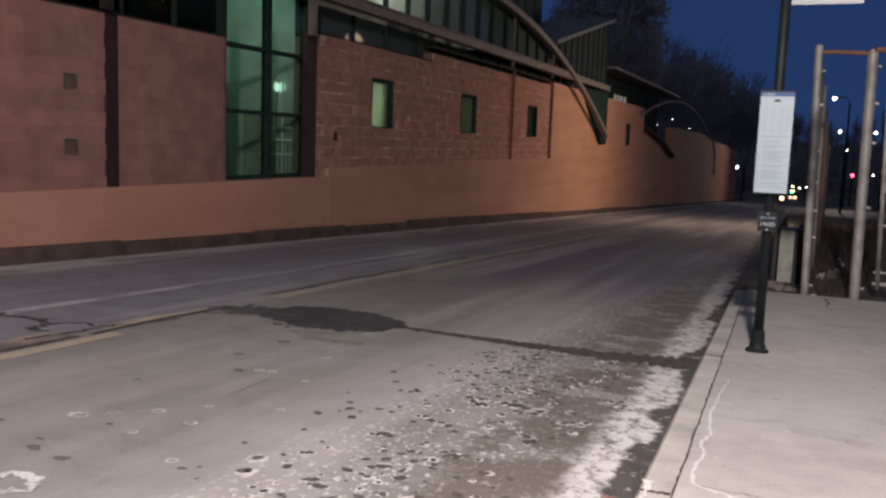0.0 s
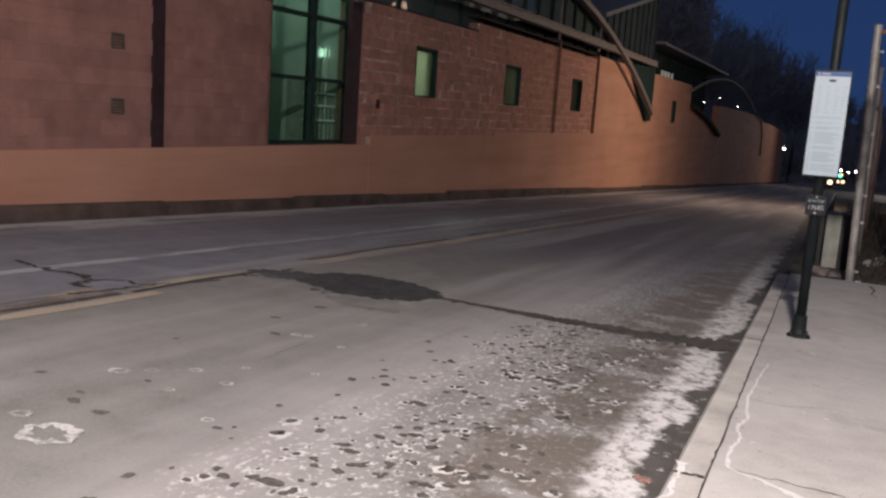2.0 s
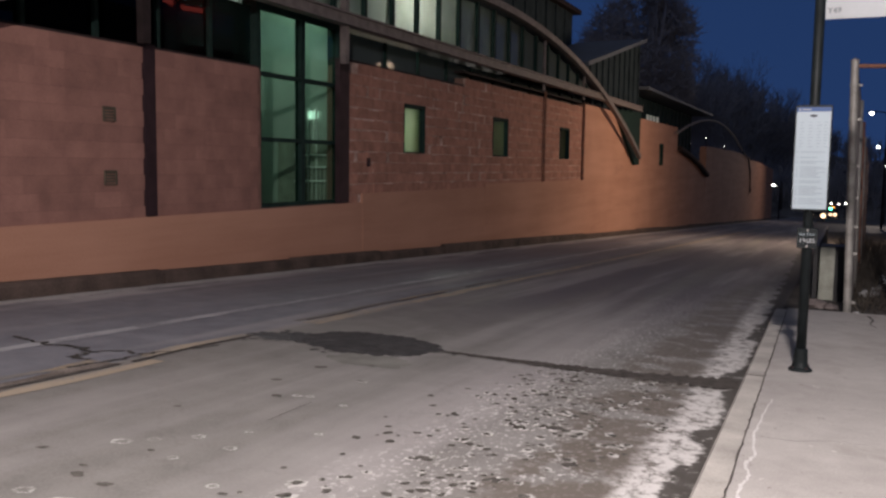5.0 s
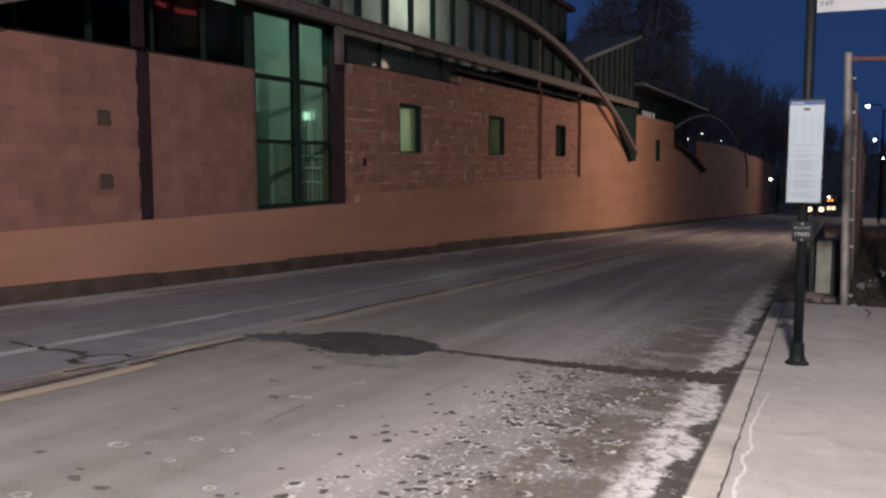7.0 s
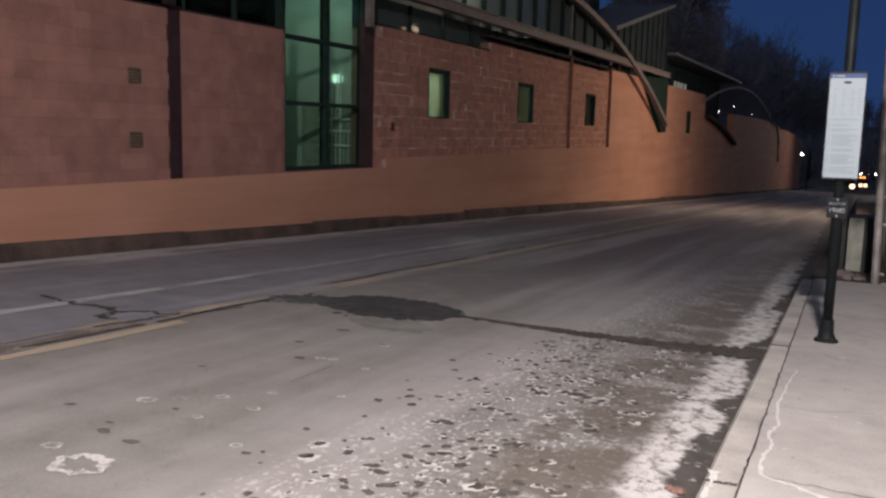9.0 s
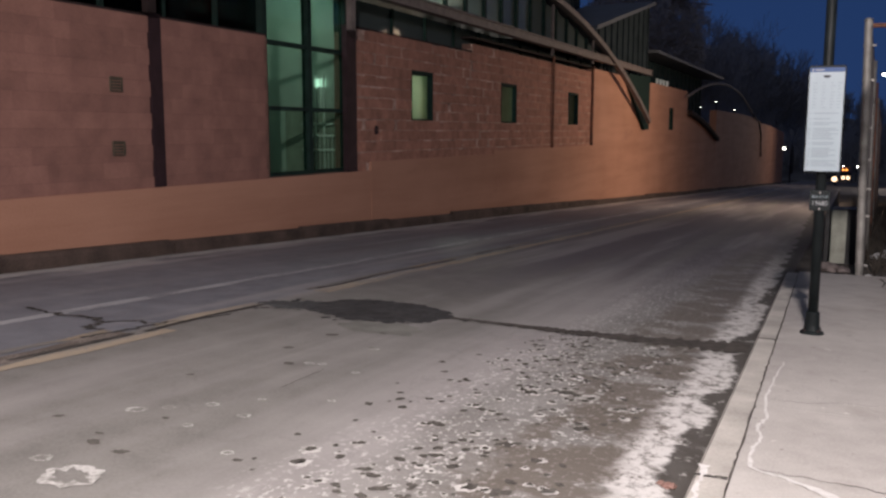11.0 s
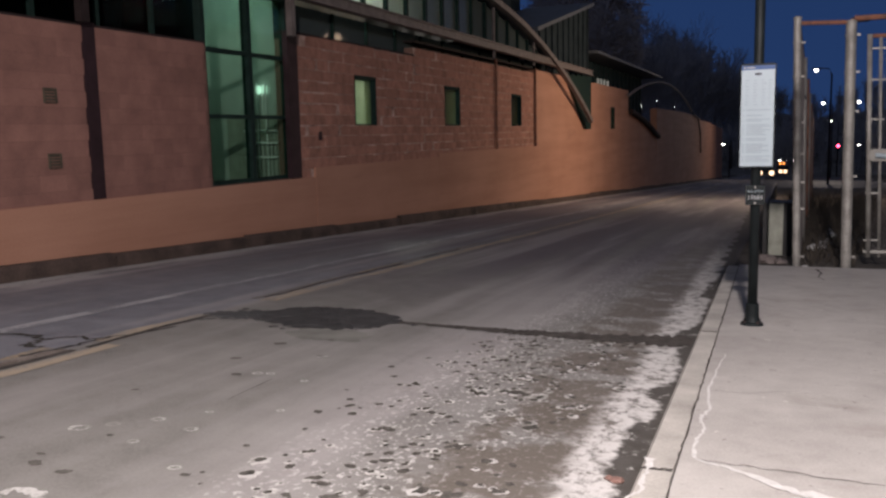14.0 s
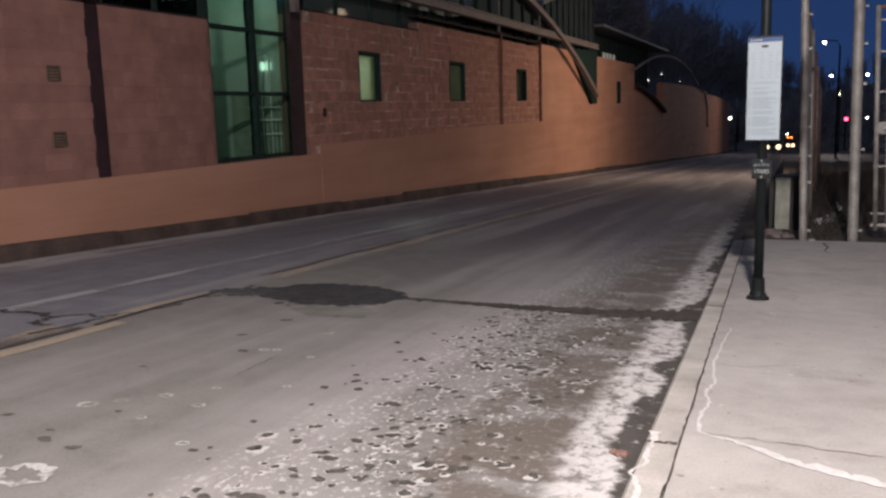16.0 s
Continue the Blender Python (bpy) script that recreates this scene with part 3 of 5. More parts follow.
crack_line([(-5.9, 7.27), (-5.6, 7.2), (-5.31, 7.18), (-5.05, 7.2), (-4.87, 7.11), (-4.84, 6.92), (-4.66, 6.9)], 0.07, 11)
crack_line([(-4.87, 7.13), (-4.7, 7.3), (-4.55, 7.24), (-4.4, 7.5), (-4.3, 7.9)], 0.05, 12)
crack_line([(-4.55, 6.6), (-4.5, 6.99), (-4.46, 7.34)], 0.05, 13)
crack_line([(-2.58, 6.18), (-2.6, 6.4), (-2.61, 6.66)], 0.007, 14, label="thin dark scratch in the concrete lane")
for i, (sx, sy, sr) in enumerate(((-2.75, 5.04, 0.055), (-2.55, 5.0, 0.045), (-2.82, 5.14, 0.03), (-3.19, 5.24, 0.035), (-2.73, 5.46, 0.03), (-3.16, 7.08, 0.045), (-2.89, 6.7, 0.05),
                                  (-3.15, 7.6, 0.06), (-2.87, 7.85, 0.03), (-3.21, 6.18, 0.03), (-1.71, 4.77, 0.04), (-1.54, 5.31, 0.04), (-1.55, 6.01, 0.055), (-1.39, 5.15, 0.05),
                                  (-1.47, 5.48, 0.045), (-1.36, 5.6, 0.05), (-1.51, 5.05, 0.03), (-2.68, 7.35, 0.025))):
    blob("stain", [(px, py) for px, py in patch_outline(sx, sy, sr * 0.80, sr * 0.55, 300 + i, 0.25 if i % 2 else -0.2, 16, 0.25)], 0.003, OIL, "small dark spot on the street")


def ring_stain(cx, cy, rx, ry, seed):
    rnd = random.Random(seed)
    bm = bmesh.new()
    rows = []
    for k in range(28):
        a = 2 * math.pi * k / 28
        w, r = rnd.uniform(0.15, 0.60), 1 + rnd.uniform(-0.16, 0.16)
        rows.append([bm.verts.new((cx + rx * q * math.cos(a), cy + ry * q * math.sin(a), ground_z(cy + ry * q * math.sin(a)) + 0.004)) for q in (r - w, r)])
    for a, b in zip(rows, rows[1:] + rows[:1]):
        bm.faces.new((a[0], a[1], b[1], b[0]))
    part("salt_stain", bm, SALT_RING, None, "thin ring of dried salt on the street", kind="structure")


for i, (sx, sy, sr) in enumerate(((-2.95, 5.50, 0.045), (-2.69, 5.75, 0.034), (-2.43, 5.67, 0.032), (-2.84, 5.60, 0.03), (-2.53, 5.95, 0.02), (-2.78, 6.76, 0.03), (-2.70, 6.78, 0.025),
                                  (-2.64, 7.32, 0.03), (-2.77, 4.79, 0.04), (-2.56, 5.42, 0.025), (-2.41, 6.69, 0.022), (-2.5, 4.70, 0.11), (-2.15, 5.2, 0.025), (-2.2, 6.1, 0.02))):
    ring_stain(sx, sy, sr * 1.2, sr, 400 + i)

def speckles():
    """Countless dark drips and pale salt rims on the lane beside the kerb."""
    rnd = random.Random(88)
    dark, pale = bmesh.new(), bmesh.new()
    n = 0
    while n < 520:
        x, y = rnd.gauss(-1.2, 0.40), 3.6 + 5.0 * rnd.random() ** 0.9
        if not -2.1 < x < -0.62 or noise.noise(Vector((x * 2.2, y * 1.6, 3.0))) < -0.25:
            continue
        n += 1
        r = rnd.uniform(0.007, 0.020) * (1.5 if rnd.random() < 0.12 else 1.0)
        long, turn = rnd.uniform(0.7, 1.7), rnd.uniform(-0.9, 0.9)
        ring = []
        for k in range(11):
            a = 2 * math.pi * k / 11
            q = r * (1 + rnd.uniform(-0.3, 0.3))
            u, v = q * math.cos(a) * long, q * math.sin(a)
            ring.append((x + u * math.cos(turn) - v * math.sin(turn), y + 1.25 * (u * math.sin(turn) + v * math.cos(turn))))
        dark.faces.new([dark.verts.new((px, py, ground_z(py) + 0.0045)) for px, py in ring])
        if rnd.random() < 0.45 and x > -1.9:
            reach = r * rnd.uniform(1.15, 1.65) + 0.003
            ox, oy = rnd.uniform(-0.6, 0.6) * r, rnd.uniform(-0.6, 0.6) * r
            halo = []
            for k in range(13):
                a = 2 * math.pi * k / 13
                q = reach * (1 + rnd.uniform(-0.35, 0.3))
                halo.append((x + ox + 1.2 * q * math.cos(a), y + oy + 1.3 * q * math.sin(a)))
            pale.faces.new([pale.verts.new((px, py, ground_z(py) + 0.0022)) for px, py in halo])
    part("drips", dark, OIL, None, "dark drips scattered over the lane beside the kerb", kind="stuff")
    part("salt_rims", pale, SALT_RING, None, "pale salt rims round the drips", kind="stuff")


speckles()

# kerb stones and sidewalk
def kerb_x(y):
    """The kerb drifts slowly towards the street as it goes downhill."""
    return -0.0145 * (y - 5.3)


for k in range(-3, 5):
    bm = bmesh.new()
    y0, y1 = 8.33 + 2.85 * (k - 1) + 0.008, 8.33 + 2.85 * k - 0.008
    if y0 > 12.0:
        continue
    y1 = min(y1, 12.6)
    rows = []
    for y in span(y0, y1, 8):
        zt = ground_z(y) + 0.15
        prof = [(-0.29, zt - 0.5), (-0.275, zt - 0.02), (-0.260, zt), (-0.152, zt), (-0.152, zt - 0.5)]
        rows.append([bm.verts.new((x + kerb_x(y), y, z)) for x, z in prof])
    for a, b in zip(rows, rows[1:]):
        for i in range(4):
            bm.faces.new((a[i], a[i + 1], b[i + 1], b[i]))
    bm.faces.new(rows[0])
    bm.faces.new(rows[-1][::-1])
    part("kerb", bm, KERB, None, "pale concrete kerb with dirty joints", kind="structure")

pavement = thing("pavement", (0, 0, 0), "pale concrete sidewalk slabs stained with salt", "sidewalk", kind="structure")
for yi in range(-6, 8):
    y0, y1 = 8.2 + 1.62 * (yi - 4) + 0.0015, 8.2 + 1.62 * (yi - 3) - 0.0015
    y1 = min(y1, 12.75)
    if y1 - y0 < 0.2:
        continue
    for x0, x1 in ((-0.146, 1.5), (1.506, 3.1)):
        bm = bmesh.new()
        nx, ny = 3, 3
        grid = [[bm.verts.new((x, y, ground_z(y) + 0.15)) for x in span(x0 + (kerb_x(y) if x0 < 0 else 0), x1, nx)] for y in span(y0, y1, ny)]
        for r0, r1 in zip(grid, grid[1:]):
            for i in range(nx):
                bm.faces.new((r0[i], r0[i + 1], r1[i + 1], r1[i]))
        ret = bmesh.ops.extrude_face_region(bm, geom=list(bm.faces))
        for v in ret["geom"]:
            if isinstance(v, bmesh.types.BMVert):
                v.co.z -= 0.25
        part("slab", bm, WALK, pavement)
sheet("pavement_bed", -0.18, 3.2, span(-6, 12.75, 20), 1, 0.142, CRACK, "dark filling between the sidewalk slabs")
sheet("verge", -0.33, 30.0, span(12.76, 60, 30), 3, 0.09, SOIL, "dark littered soil behind the fence")
sheet("verge", 3.2, 30.0, span(-20, 12.76, 10), 3, 0.09, SOIL, "dark soil beside the sidewalk")
sheet("verge", -0.33, 3.2, span(-20, -3.6, 6), 2, 0.12, SOIL, "dark soil beside the sidewalk")
def ribbon(points, widths, lift, material, name, label):
    """A flat stain of changing width along a line in plan."""
    rnd = random.Random(len(points))
    bm = bmesh.new()
    rows = []
    dense = []
    for ((xa, ya), (xb, yb), wa, wb) in zip(points, points[1:], widths, widths[1:]):
        for k in range(7):
            u = k / 7
            dense.append((xa + (xb - xa) * u + rnd.uniform(-0.006, 0.006), ya + (yb - ya) * u + rnd.uniform(-0.012, 0.012), (wa + (wb - wa) * u) * rnd.uniform(0.6, 1.3)))
    for i, (x, y, w) in enumerate(dense):
        xa, ya, _ = dense[max(0, i - 1)]
        xb, yb, _ = dense[min(len(dense) - 1, i + 1)]
        d = Vector((yb - ya, -(xb - xa), 0)).normalized() * w / 2
        rows.append([bm.verts.new((x + q * d.x, y + q * d.y, ground_z(y + q * d.y) + lift)) for q in (-1, 1)])
    for a, b in zip(rows, rows[1:]):
        bm.faces.new((a[0], a[1], b[1], b[0]))
    return part(name, bm, material, None, label, kind="structure")


ribbon([(-0.10, 7.6), (-0.125, 7.1), (-0.13, 6.78), (-0.10, 6.35), (-0.125, 6.2), (-0.09, 6.05), (-0.115, 5.83), (-0.095, 5.64), (0.05, 5.57), (0.22, 5.43), (0.36, 5.38), (0.50, 5.31), (0.8, 5.2)],
       [0.006, 0.009, 0.013, 0.014, 0.018, 0.014, 0.014, 0.018, 0.022, 0.055, 0.05, 0.055, 0.025], 0.1535, SALT, "salt_stain", "white dried salt line along a sidewalk crack")
ribbon([(-0.25, 5.60), (-0.24, 5.47), (-0.25, 5.35), (-0.235, 5.25), (-0.27, 5.15), (-0.22, 5.02), (-0.23, 4.8)], [0.055, 0.012, 0.02, 0.014, 0.012, 0.02, 0.02], 0.1535, SALT,
       "salt_stain", "white dried salt on the kerb")
ribbon([(-0.09, 5.63), (0.11, 5.625), (0.31, 5.60), (0.6, 5.57), (1.4, 5.53)], [0.003, 0.005, 0.006, 0.004, 0.004], 0.153, CRACK, "crack", "fine dark crack across the sidewalk")
ribbon([(-0.13, 6.72), (0.03, 6.71), (0.19, 6.8), (0.4, 6.83)], [0.002, 0.004, 0.003, 0.002], 0.153, CRACK, "crack", "fine dark crack across the sidewalk")
ribbon([(0.55, 12.5), (0.58, 12.1), (0.54, 11.8), (0.6, 11.4)], [0.03, 0.02, 0.012, 0.005], 0.153, CRACK, "crack", "fine dark crack across the sidewalk")


ribbon([(kerb_x(y) - 0.149, y) for y in span(3.0, 12.4, 24)], [0.005 + 0.003 * (k % 2) for k in range(25)], 0.1530, GRIT, "kerb_joint", "dark ragged joint between kerb and sidewalk")
for y in (5.48, 8.33):
    ribbon([(kerb_x(y) - 0.27, y - 0.01), (kerb_x(y) - 0.21, y), (kerb_x(y) - 0.15, y + 0.01)], [0.02, 0.012, 0.016], 0.1525, CRACK, "kerb_joint", "dark open joint between two kerb stones")


# ---- building ----
def cut_wall(bm, x0, x1, y0, y1, z0, z1, holes):
    """A thick wall from boxes, with openings (y0, y1, z0, z1) left through it."""
    ys = sorted({y0, y1, *(min(max(v, y0), y1) for h in holes for v in h[:2])})
    zs = sorted({z0, z1, *(min(max(v, z0), z1) for h in holes for v in h[2:])})
    for a, b in zip(ys, ys[1:]):
        for c, d in zip(zs, zs[1:]):
            if b - a > 1e-4 and d - c > 1e-4 and not any(h[0] < (a + b) / 2 < h[1] and h[2] < (c + d) / 2 < h[3] for h in holes):
                box(bm, x0, x1, a, b, c, d)


COURSE, TOP = 0.2033, 2.97
SMALL = [(18.35, 19.36, TOP - 6 * COURSE, TOP - COURSE), (23.40, 24.55, TOP - 6 * COURSE, TOP - COURSE), (29.3, 30.42, TOP - 6 * COURSE, TOP - COURSE)]
BIG = (13.55, 16.02, 0.80, 3.96)
bm = bmesh.new()
cut_wall(bm, -8.40, -8.055, -14, BIG[1] + 0.02, -3, 2.95, [BIG])
cut_wall(bm, -8.40, -8.055, BIG[1] + 0.02, 21.55, -3, 3.36, SMALL)
cut_wall(bm, -8.40, -8.055, 21.55, 32.0, -4, 3.58, SMALL)
STATION = part("wall_station", bm, MORTAR, None, "reddish concrete block wall of a station building", kind="structure")

out = [(51.6, -5), (51.6, 2.52), (53, 2.42), (55, 2.22), (57, 1.98), (59, 1.70), (61, 1.36), (63.2, 1.0), (63.2, -5)]
DOWNHILL = "orange painted masonry wall running down the street"
bm = bmesh.new()
box(bm, -8.40, -8.0, 32.06, 42.3, -4, 3.70)
part("wall_downhill", bm, COAT, None, DOWNHILL, kind="structure")
bm = bmesh.new()
cut_wall(bm, -8.40, -8.0, 42.3, 51.6, -5, 3.72, [(46.35, 47.5, 1.62, 2.72)])
part("wall_downhill", bm, COAT, None, DOWNHILL, kind="structure")
for outline, face in ((out, -8.0), ([(63.2, -6), (63.2, 2.97), (78, 2.98), (86, 2.88), (86, -6)], -7.98), ([(86, -7), (86, 2.88), (95.5, 2.60), (95.5, -7)], -8.0),
                      ([(95.5, -8), (95.5, 2.40), (106, 2.24), (118, 1.86), (131, 1.42), (131, -8)], -7.97)):
    bm = bmesh.new()
    prism(bm, outline, -8.42, face)
    part("wall_downhill", bm, COAT, None, DOWNHILL, kind="structure")

for y0, y1, top in ((-14, 16.6, 0.79), (16.6, 22.86, 0.96), (22.86, 32.06, 1.05), (32.06, 41.0, 1.05)):
    bm = bmesh.new()
    box(bm, -8.055, -7.975 - (0.010 if y0 > 32 else 0), y0, y1, ground_z(y1) - 0.6, top, 0.006)
    part("painted_band", bm, COAT, None, "orange painted lower band of the block wall", kind="structure")

bm = bmesh.new()
low = [(16.61, 0.47), (36.0, 0.54), (54.0, -0.09), (77.0, -0.72), (98.5, -1.42), (130.9, -2.66)]
prism(bm, [*low, *((y, ground_z(y) - 0.4) for y, z in low[::-1])], -8.05, -7.966)
part("painted_band", bm, COAT, None, "orange painted footing course of the downhill wall", kind="structure")

for k in range(-5, 46):
    y0, y1 = 11.15 + 3.0 * k + 0.012, 11.15 + 3.0 * (k + 1) - 0.012
    if y0 > 128:
        continue
    rnd = random.Random(100 + k)
    bm = bmesh.new()
    h = 0.20 + rnd.uniform(-0.03, 0.03)
    rows = []
    for y in span(y0, y1, 3):
        z = ground_z(y)
        rows.append([bm.verts.new(c) for c in ((-7.96, y, z - 0.4), (-7.96, y, z + h), (-7.88, y, z + h - 0.01), (-7.85, y, z + h - 0.05), (-7.84, y, z - 0.4))])
    for a, b in zip(rows, rows[1:]):
        for i in range(4):
            bm.faces.new((a[i], a[i + 1], b[i + 1], b[i]))
    bm.faces.new(rows[0])
    bm.faces.new(rows[-1][::-1])
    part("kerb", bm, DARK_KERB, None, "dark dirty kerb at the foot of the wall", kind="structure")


def small_window(y0, y1, z0, z1, tag):
    w = thing("window_" + tag, (-8.0, y0, z0), "small recessed window with dark frame and greenish glass", "window", kind="structure")
    w.location = (0, 0, 0)
    bm = bmesh.new()
    t = 0.05
    for a, b, c, d in ((y0, y1, z1 - t * 1.4, z1), (y0, y1, z0, z0 + t * 0.6), (y0, y0 + t * 0.6, z0, z1), (y1 - t * 0.6, y1, z0, z1)):
        box(bm, -8.20, -8.005, a, b, c, d)
    part("window_frame", bm, GREEN_FRAME, w)
    bm = bmesh.new()
    box(bm, -8.145, -8.13, y0 + 0.03, y1 - 0.03, z0 + 0.03, z1 - 0.07)
    part("pane", bm, OFFICE_GLASS, w).visible_shadow = False


for tag, h in zip("234", SMALL):
    small_window(*h, tag)
small_window(46.35, 47.5, 1.62, 2.72, "5")

# tall stair-hall window
hall = thing("window_1", (0, 0, 0), "tall green-framed window with lit hall behind", "window", kind="structure")
bm = bmesh.new()
y0, y1, z0, z1 = BIG
for a, b in ((y0, y0 + 0.06), (14.73, 14.84), (y1 - 0.11, y1)):
    box(bm, -8.22, -8.09, a, b, z0, z1)
part("window_frame", bm, GREEN_FRAME, hall)
for zc in (0.835, 1.885, 2.91, 3.93):
    bm = bmesh.new()
    box(bm, -8.215, -8.095, y0 + 0.06, 14.73, zc - 0.032, zc + 0.032)
    box(bm, -8.215, -8.095, 14.84, y1 - 0.11, zc - 0.032, zc + 0.032)
    part("transom", bm, GREEN_FRAME, hall)
for a, b in ((y0 + 0.06, 14.73), (14.84, y1 - 0.11)):
    for c, d in ((0.867, 1.853), (1.917, 2.878), (2.942, 3.898)):
        bm = bmesh.new()
        box(bm, -8.165, -8.155, a, b, c, d)
        part("pane", bm, GREEN_GLASS, hall).visible_shadow = False

bm = bmesh.new()
box(bm, -8.20, -8.08, 13.49, 13.548, 2.96, 4.20)
box(bm, -8.40, -8.08, 16.022, 16.25, 3.30, 4.20)
box(bm, -8.40, -8.08, 13.548, 16.022, 3.962, 4.20)
part("window_surround", bm, GREEN_FRAME, None, "dark surround of the tall window", kind="structure")

# rooms behind the glass
bm = bmesh.new()
box(bm, -11.6, -11.5, 12.2, 17.0, -0.5, 5.9)
box(bm, -11.5, -8.42, 12.1, 12.2, -0.5, 5.9)
box(bm, -11.5, -8.42, 16.2, 16.3, -0.5, 5.9)
box(bm, -11.5, -8.42, 12.2, 17.0, 0.3, 0.4)
part("hall_room", bm, ROOM_WALL, None, "pale lit stair hall behind the tall window", kind="structure")
# added darker panel, stands in for the dimmer lower part of the hall
bm = bmesh.new()
box(bm, -9.6, -8.43, 16.17, 16.196, 0.4, 1.95)
part("lower_wall_shade", bm, BOX_GREY, None, "grey panel added as shade on the lower end wall of the hall", kind="structure")
rail = thing("stair_rail", (-8.75, 16.02, 0.4), "pale metal handrail in the lit hall", "handrail")
for zc in (0.78, 1.04, 1.26):
    bm = bmesh.new()
    tube(bm, [(-0.36, 0, zc), (0.33, 0, zc)], 0.022, 8)
    part("rail", bm, RAIL_WHITE, rail)
for k in range(8):
    bm = bmesh.new()
    tube(bm, [(-0.34 + 0.09 * k, 0, 0.0), (-0.34 + 0.09 * k, 0, 1.04)], 0.007, 6)
    part("baluster", bm, RAIL_WHITE, rail)
for xx in (-0.12, 0.06):
    bm = bmesh.new()
    box(bm, xx - 0.012, xx + 0.012, 0.08, 0.11, 0.0, 2.15)
    part("pale_upright", bm, RAIL_WHITE, rail, "pale upright post behind the rail")
twin_lamp = thing("wall_lamp", (-8.79, 16.13, 2.41), "twin bulkhead lamps glowing on the hall wall", "wall lamp")
for xx in (-0.065, 0.065):
    bm = bmesh.new()
    box(bm, xx - 0.042, xx + 0.042, -0.03, 0.06, -0.08, 0.08, 0.02)
    part("diffuser", bm, GLOW_TUBE, twin_lamp)
bm = bmesh.new()
box(bm, -0.014, 0.014, 0.03, 0.06, -0.55, 0.10)
part("conduit", bm, RAIL_WHITE, twin_lamp)
bm = bmesh.new()
box(bm, -10.4, -10.3, 17.2, 32.0, 0.8, 3.3)
box(bm, -10.3, -8.41, 17.2, 32.0, 0.7, 0.8)
box(bm, -10.3, -8.41, 17.1, 17.2, 0.8, 3.3)
box(bm, -10.3, -8.41, 32.0, 32.1, 0.8, 3.3)
box(bm, -10.3, -8.41, 17.2, 32.0, 3.3, 3.35)
part("office_room", bm, ROOM_WALL, None, "plain room behind the small windows", kind="structure")

# dark strip glazing between the wall and the beam
strip_window = thing("window_6", (0, 0, 0), "dark ribbon glazing under the station beam", "window", kind="structure")
bm = bmesh.new()
for a, b, zb in ((-14, 13.5, 2.95), (15.9, 21.5, 3.36), (21.5, 41.8, 3.70)):
    box(bm, -8.30, -8.02, a, b, zb, zb + 0.05)
part("window_sill", bm, DARK_STEEL, strip_window)
ribbon_ys = [12.62 - 1.07 * k for k in range(23, -1, -1)] + [16.5 + 1.5 * k for k in range(17)]
for a, b in zip(ribbon_ys, [*ribbon_ys[1:24], 13.73, *ribbon_ys[25:], 41.0]):
    zb = 2.98 if a < 13.5 else 3.4
    bm = bmesh.new()
    box(bm, -8.36, -8.24, a - 0.03, a + 0.03, zb, 3.95)
    part("mullion", bm, GREEN_FRAME, strip_window)
    bm = bmesh.new()
    box(bm, -8.31, -8.30, a + 0.03, b - 0.03, zb, 3.95)
    part("pane", bm, DARK_GLASS if a < 13.5 else VEILED_GLASS, strip_window).visible_shadow = False
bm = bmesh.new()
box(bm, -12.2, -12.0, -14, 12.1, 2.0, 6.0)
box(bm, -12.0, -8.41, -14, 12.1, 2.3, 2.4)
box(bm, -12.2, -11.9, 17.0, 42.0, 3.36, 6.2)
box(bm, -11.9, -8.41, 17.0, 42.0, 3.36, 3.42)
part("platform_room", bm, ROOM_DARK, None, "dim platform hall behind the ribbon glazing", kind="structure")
neon = thing("neon_sign", (-8.5, 12.37, 3.73), "orange glowing strip sign inside the station", "sign")
bm = bmesh.new()
tube(bm, [(0, -0.42, 0.03), (0, 0.0, -0.015), (0, 0.42, 0.01)], 0.034, 8)
part("tube", bm, GLOW_NEON, neon)

# downpipe recess, column, drain pipes
bm = bmesh.new()
box(bm, -8.056, -7.996, 11.0, 11.21, 0.80, 3.02)
part("downpipe", bm, PIPE_BROWN, None, "dark square downpipe set into the block wall", kind="structure")
bm = bmesh.new()
box(bm, -8.088, -7.995, 15.80, 16.138, 0.80, 3.35)
part("downpipe", bm, PIPE_BROWN, None, "dark steel column beside the tall window", kind="structure")
for yc in (27.55, 31.97):
    bm = bmesh.new()
    tube(bm, [(-7.95, yc, 1.05), (-7.95, yc, 3.75)], 0.04, 10)
    part("downpipe", bm, RUST, None, "thin rusty drain pipe on the wall", kind="structure")
bm = bmesh.new()
box(bm, -7.79, -7.68, 15.47, 15.60, 3.25, 5.0)
part("steel_post", bm, STEEL, None, "pale steel post carrying the station beam", kind="structure")
bm = bmesh.new()
box(bm, -7.95, -7.85, 10.85, 10.99, 3.0, 3.9)
part("steel_post", bm, DARK_STEEL, None, "dull steel post standing on the block wall", kind="structure")
for yc, zb, zt in ((26.6, 3.68, 5.1), (30.9, 3.74, 4.5)):
    bm = bmesh.new()
    tube(bm, [(-7.7, yc, zb), (-7.7, yc, zt)], 0.045, 8)
    part("hanger", bm, STEEL, None, "thin steel hanger between arch and beam", kind="structure")

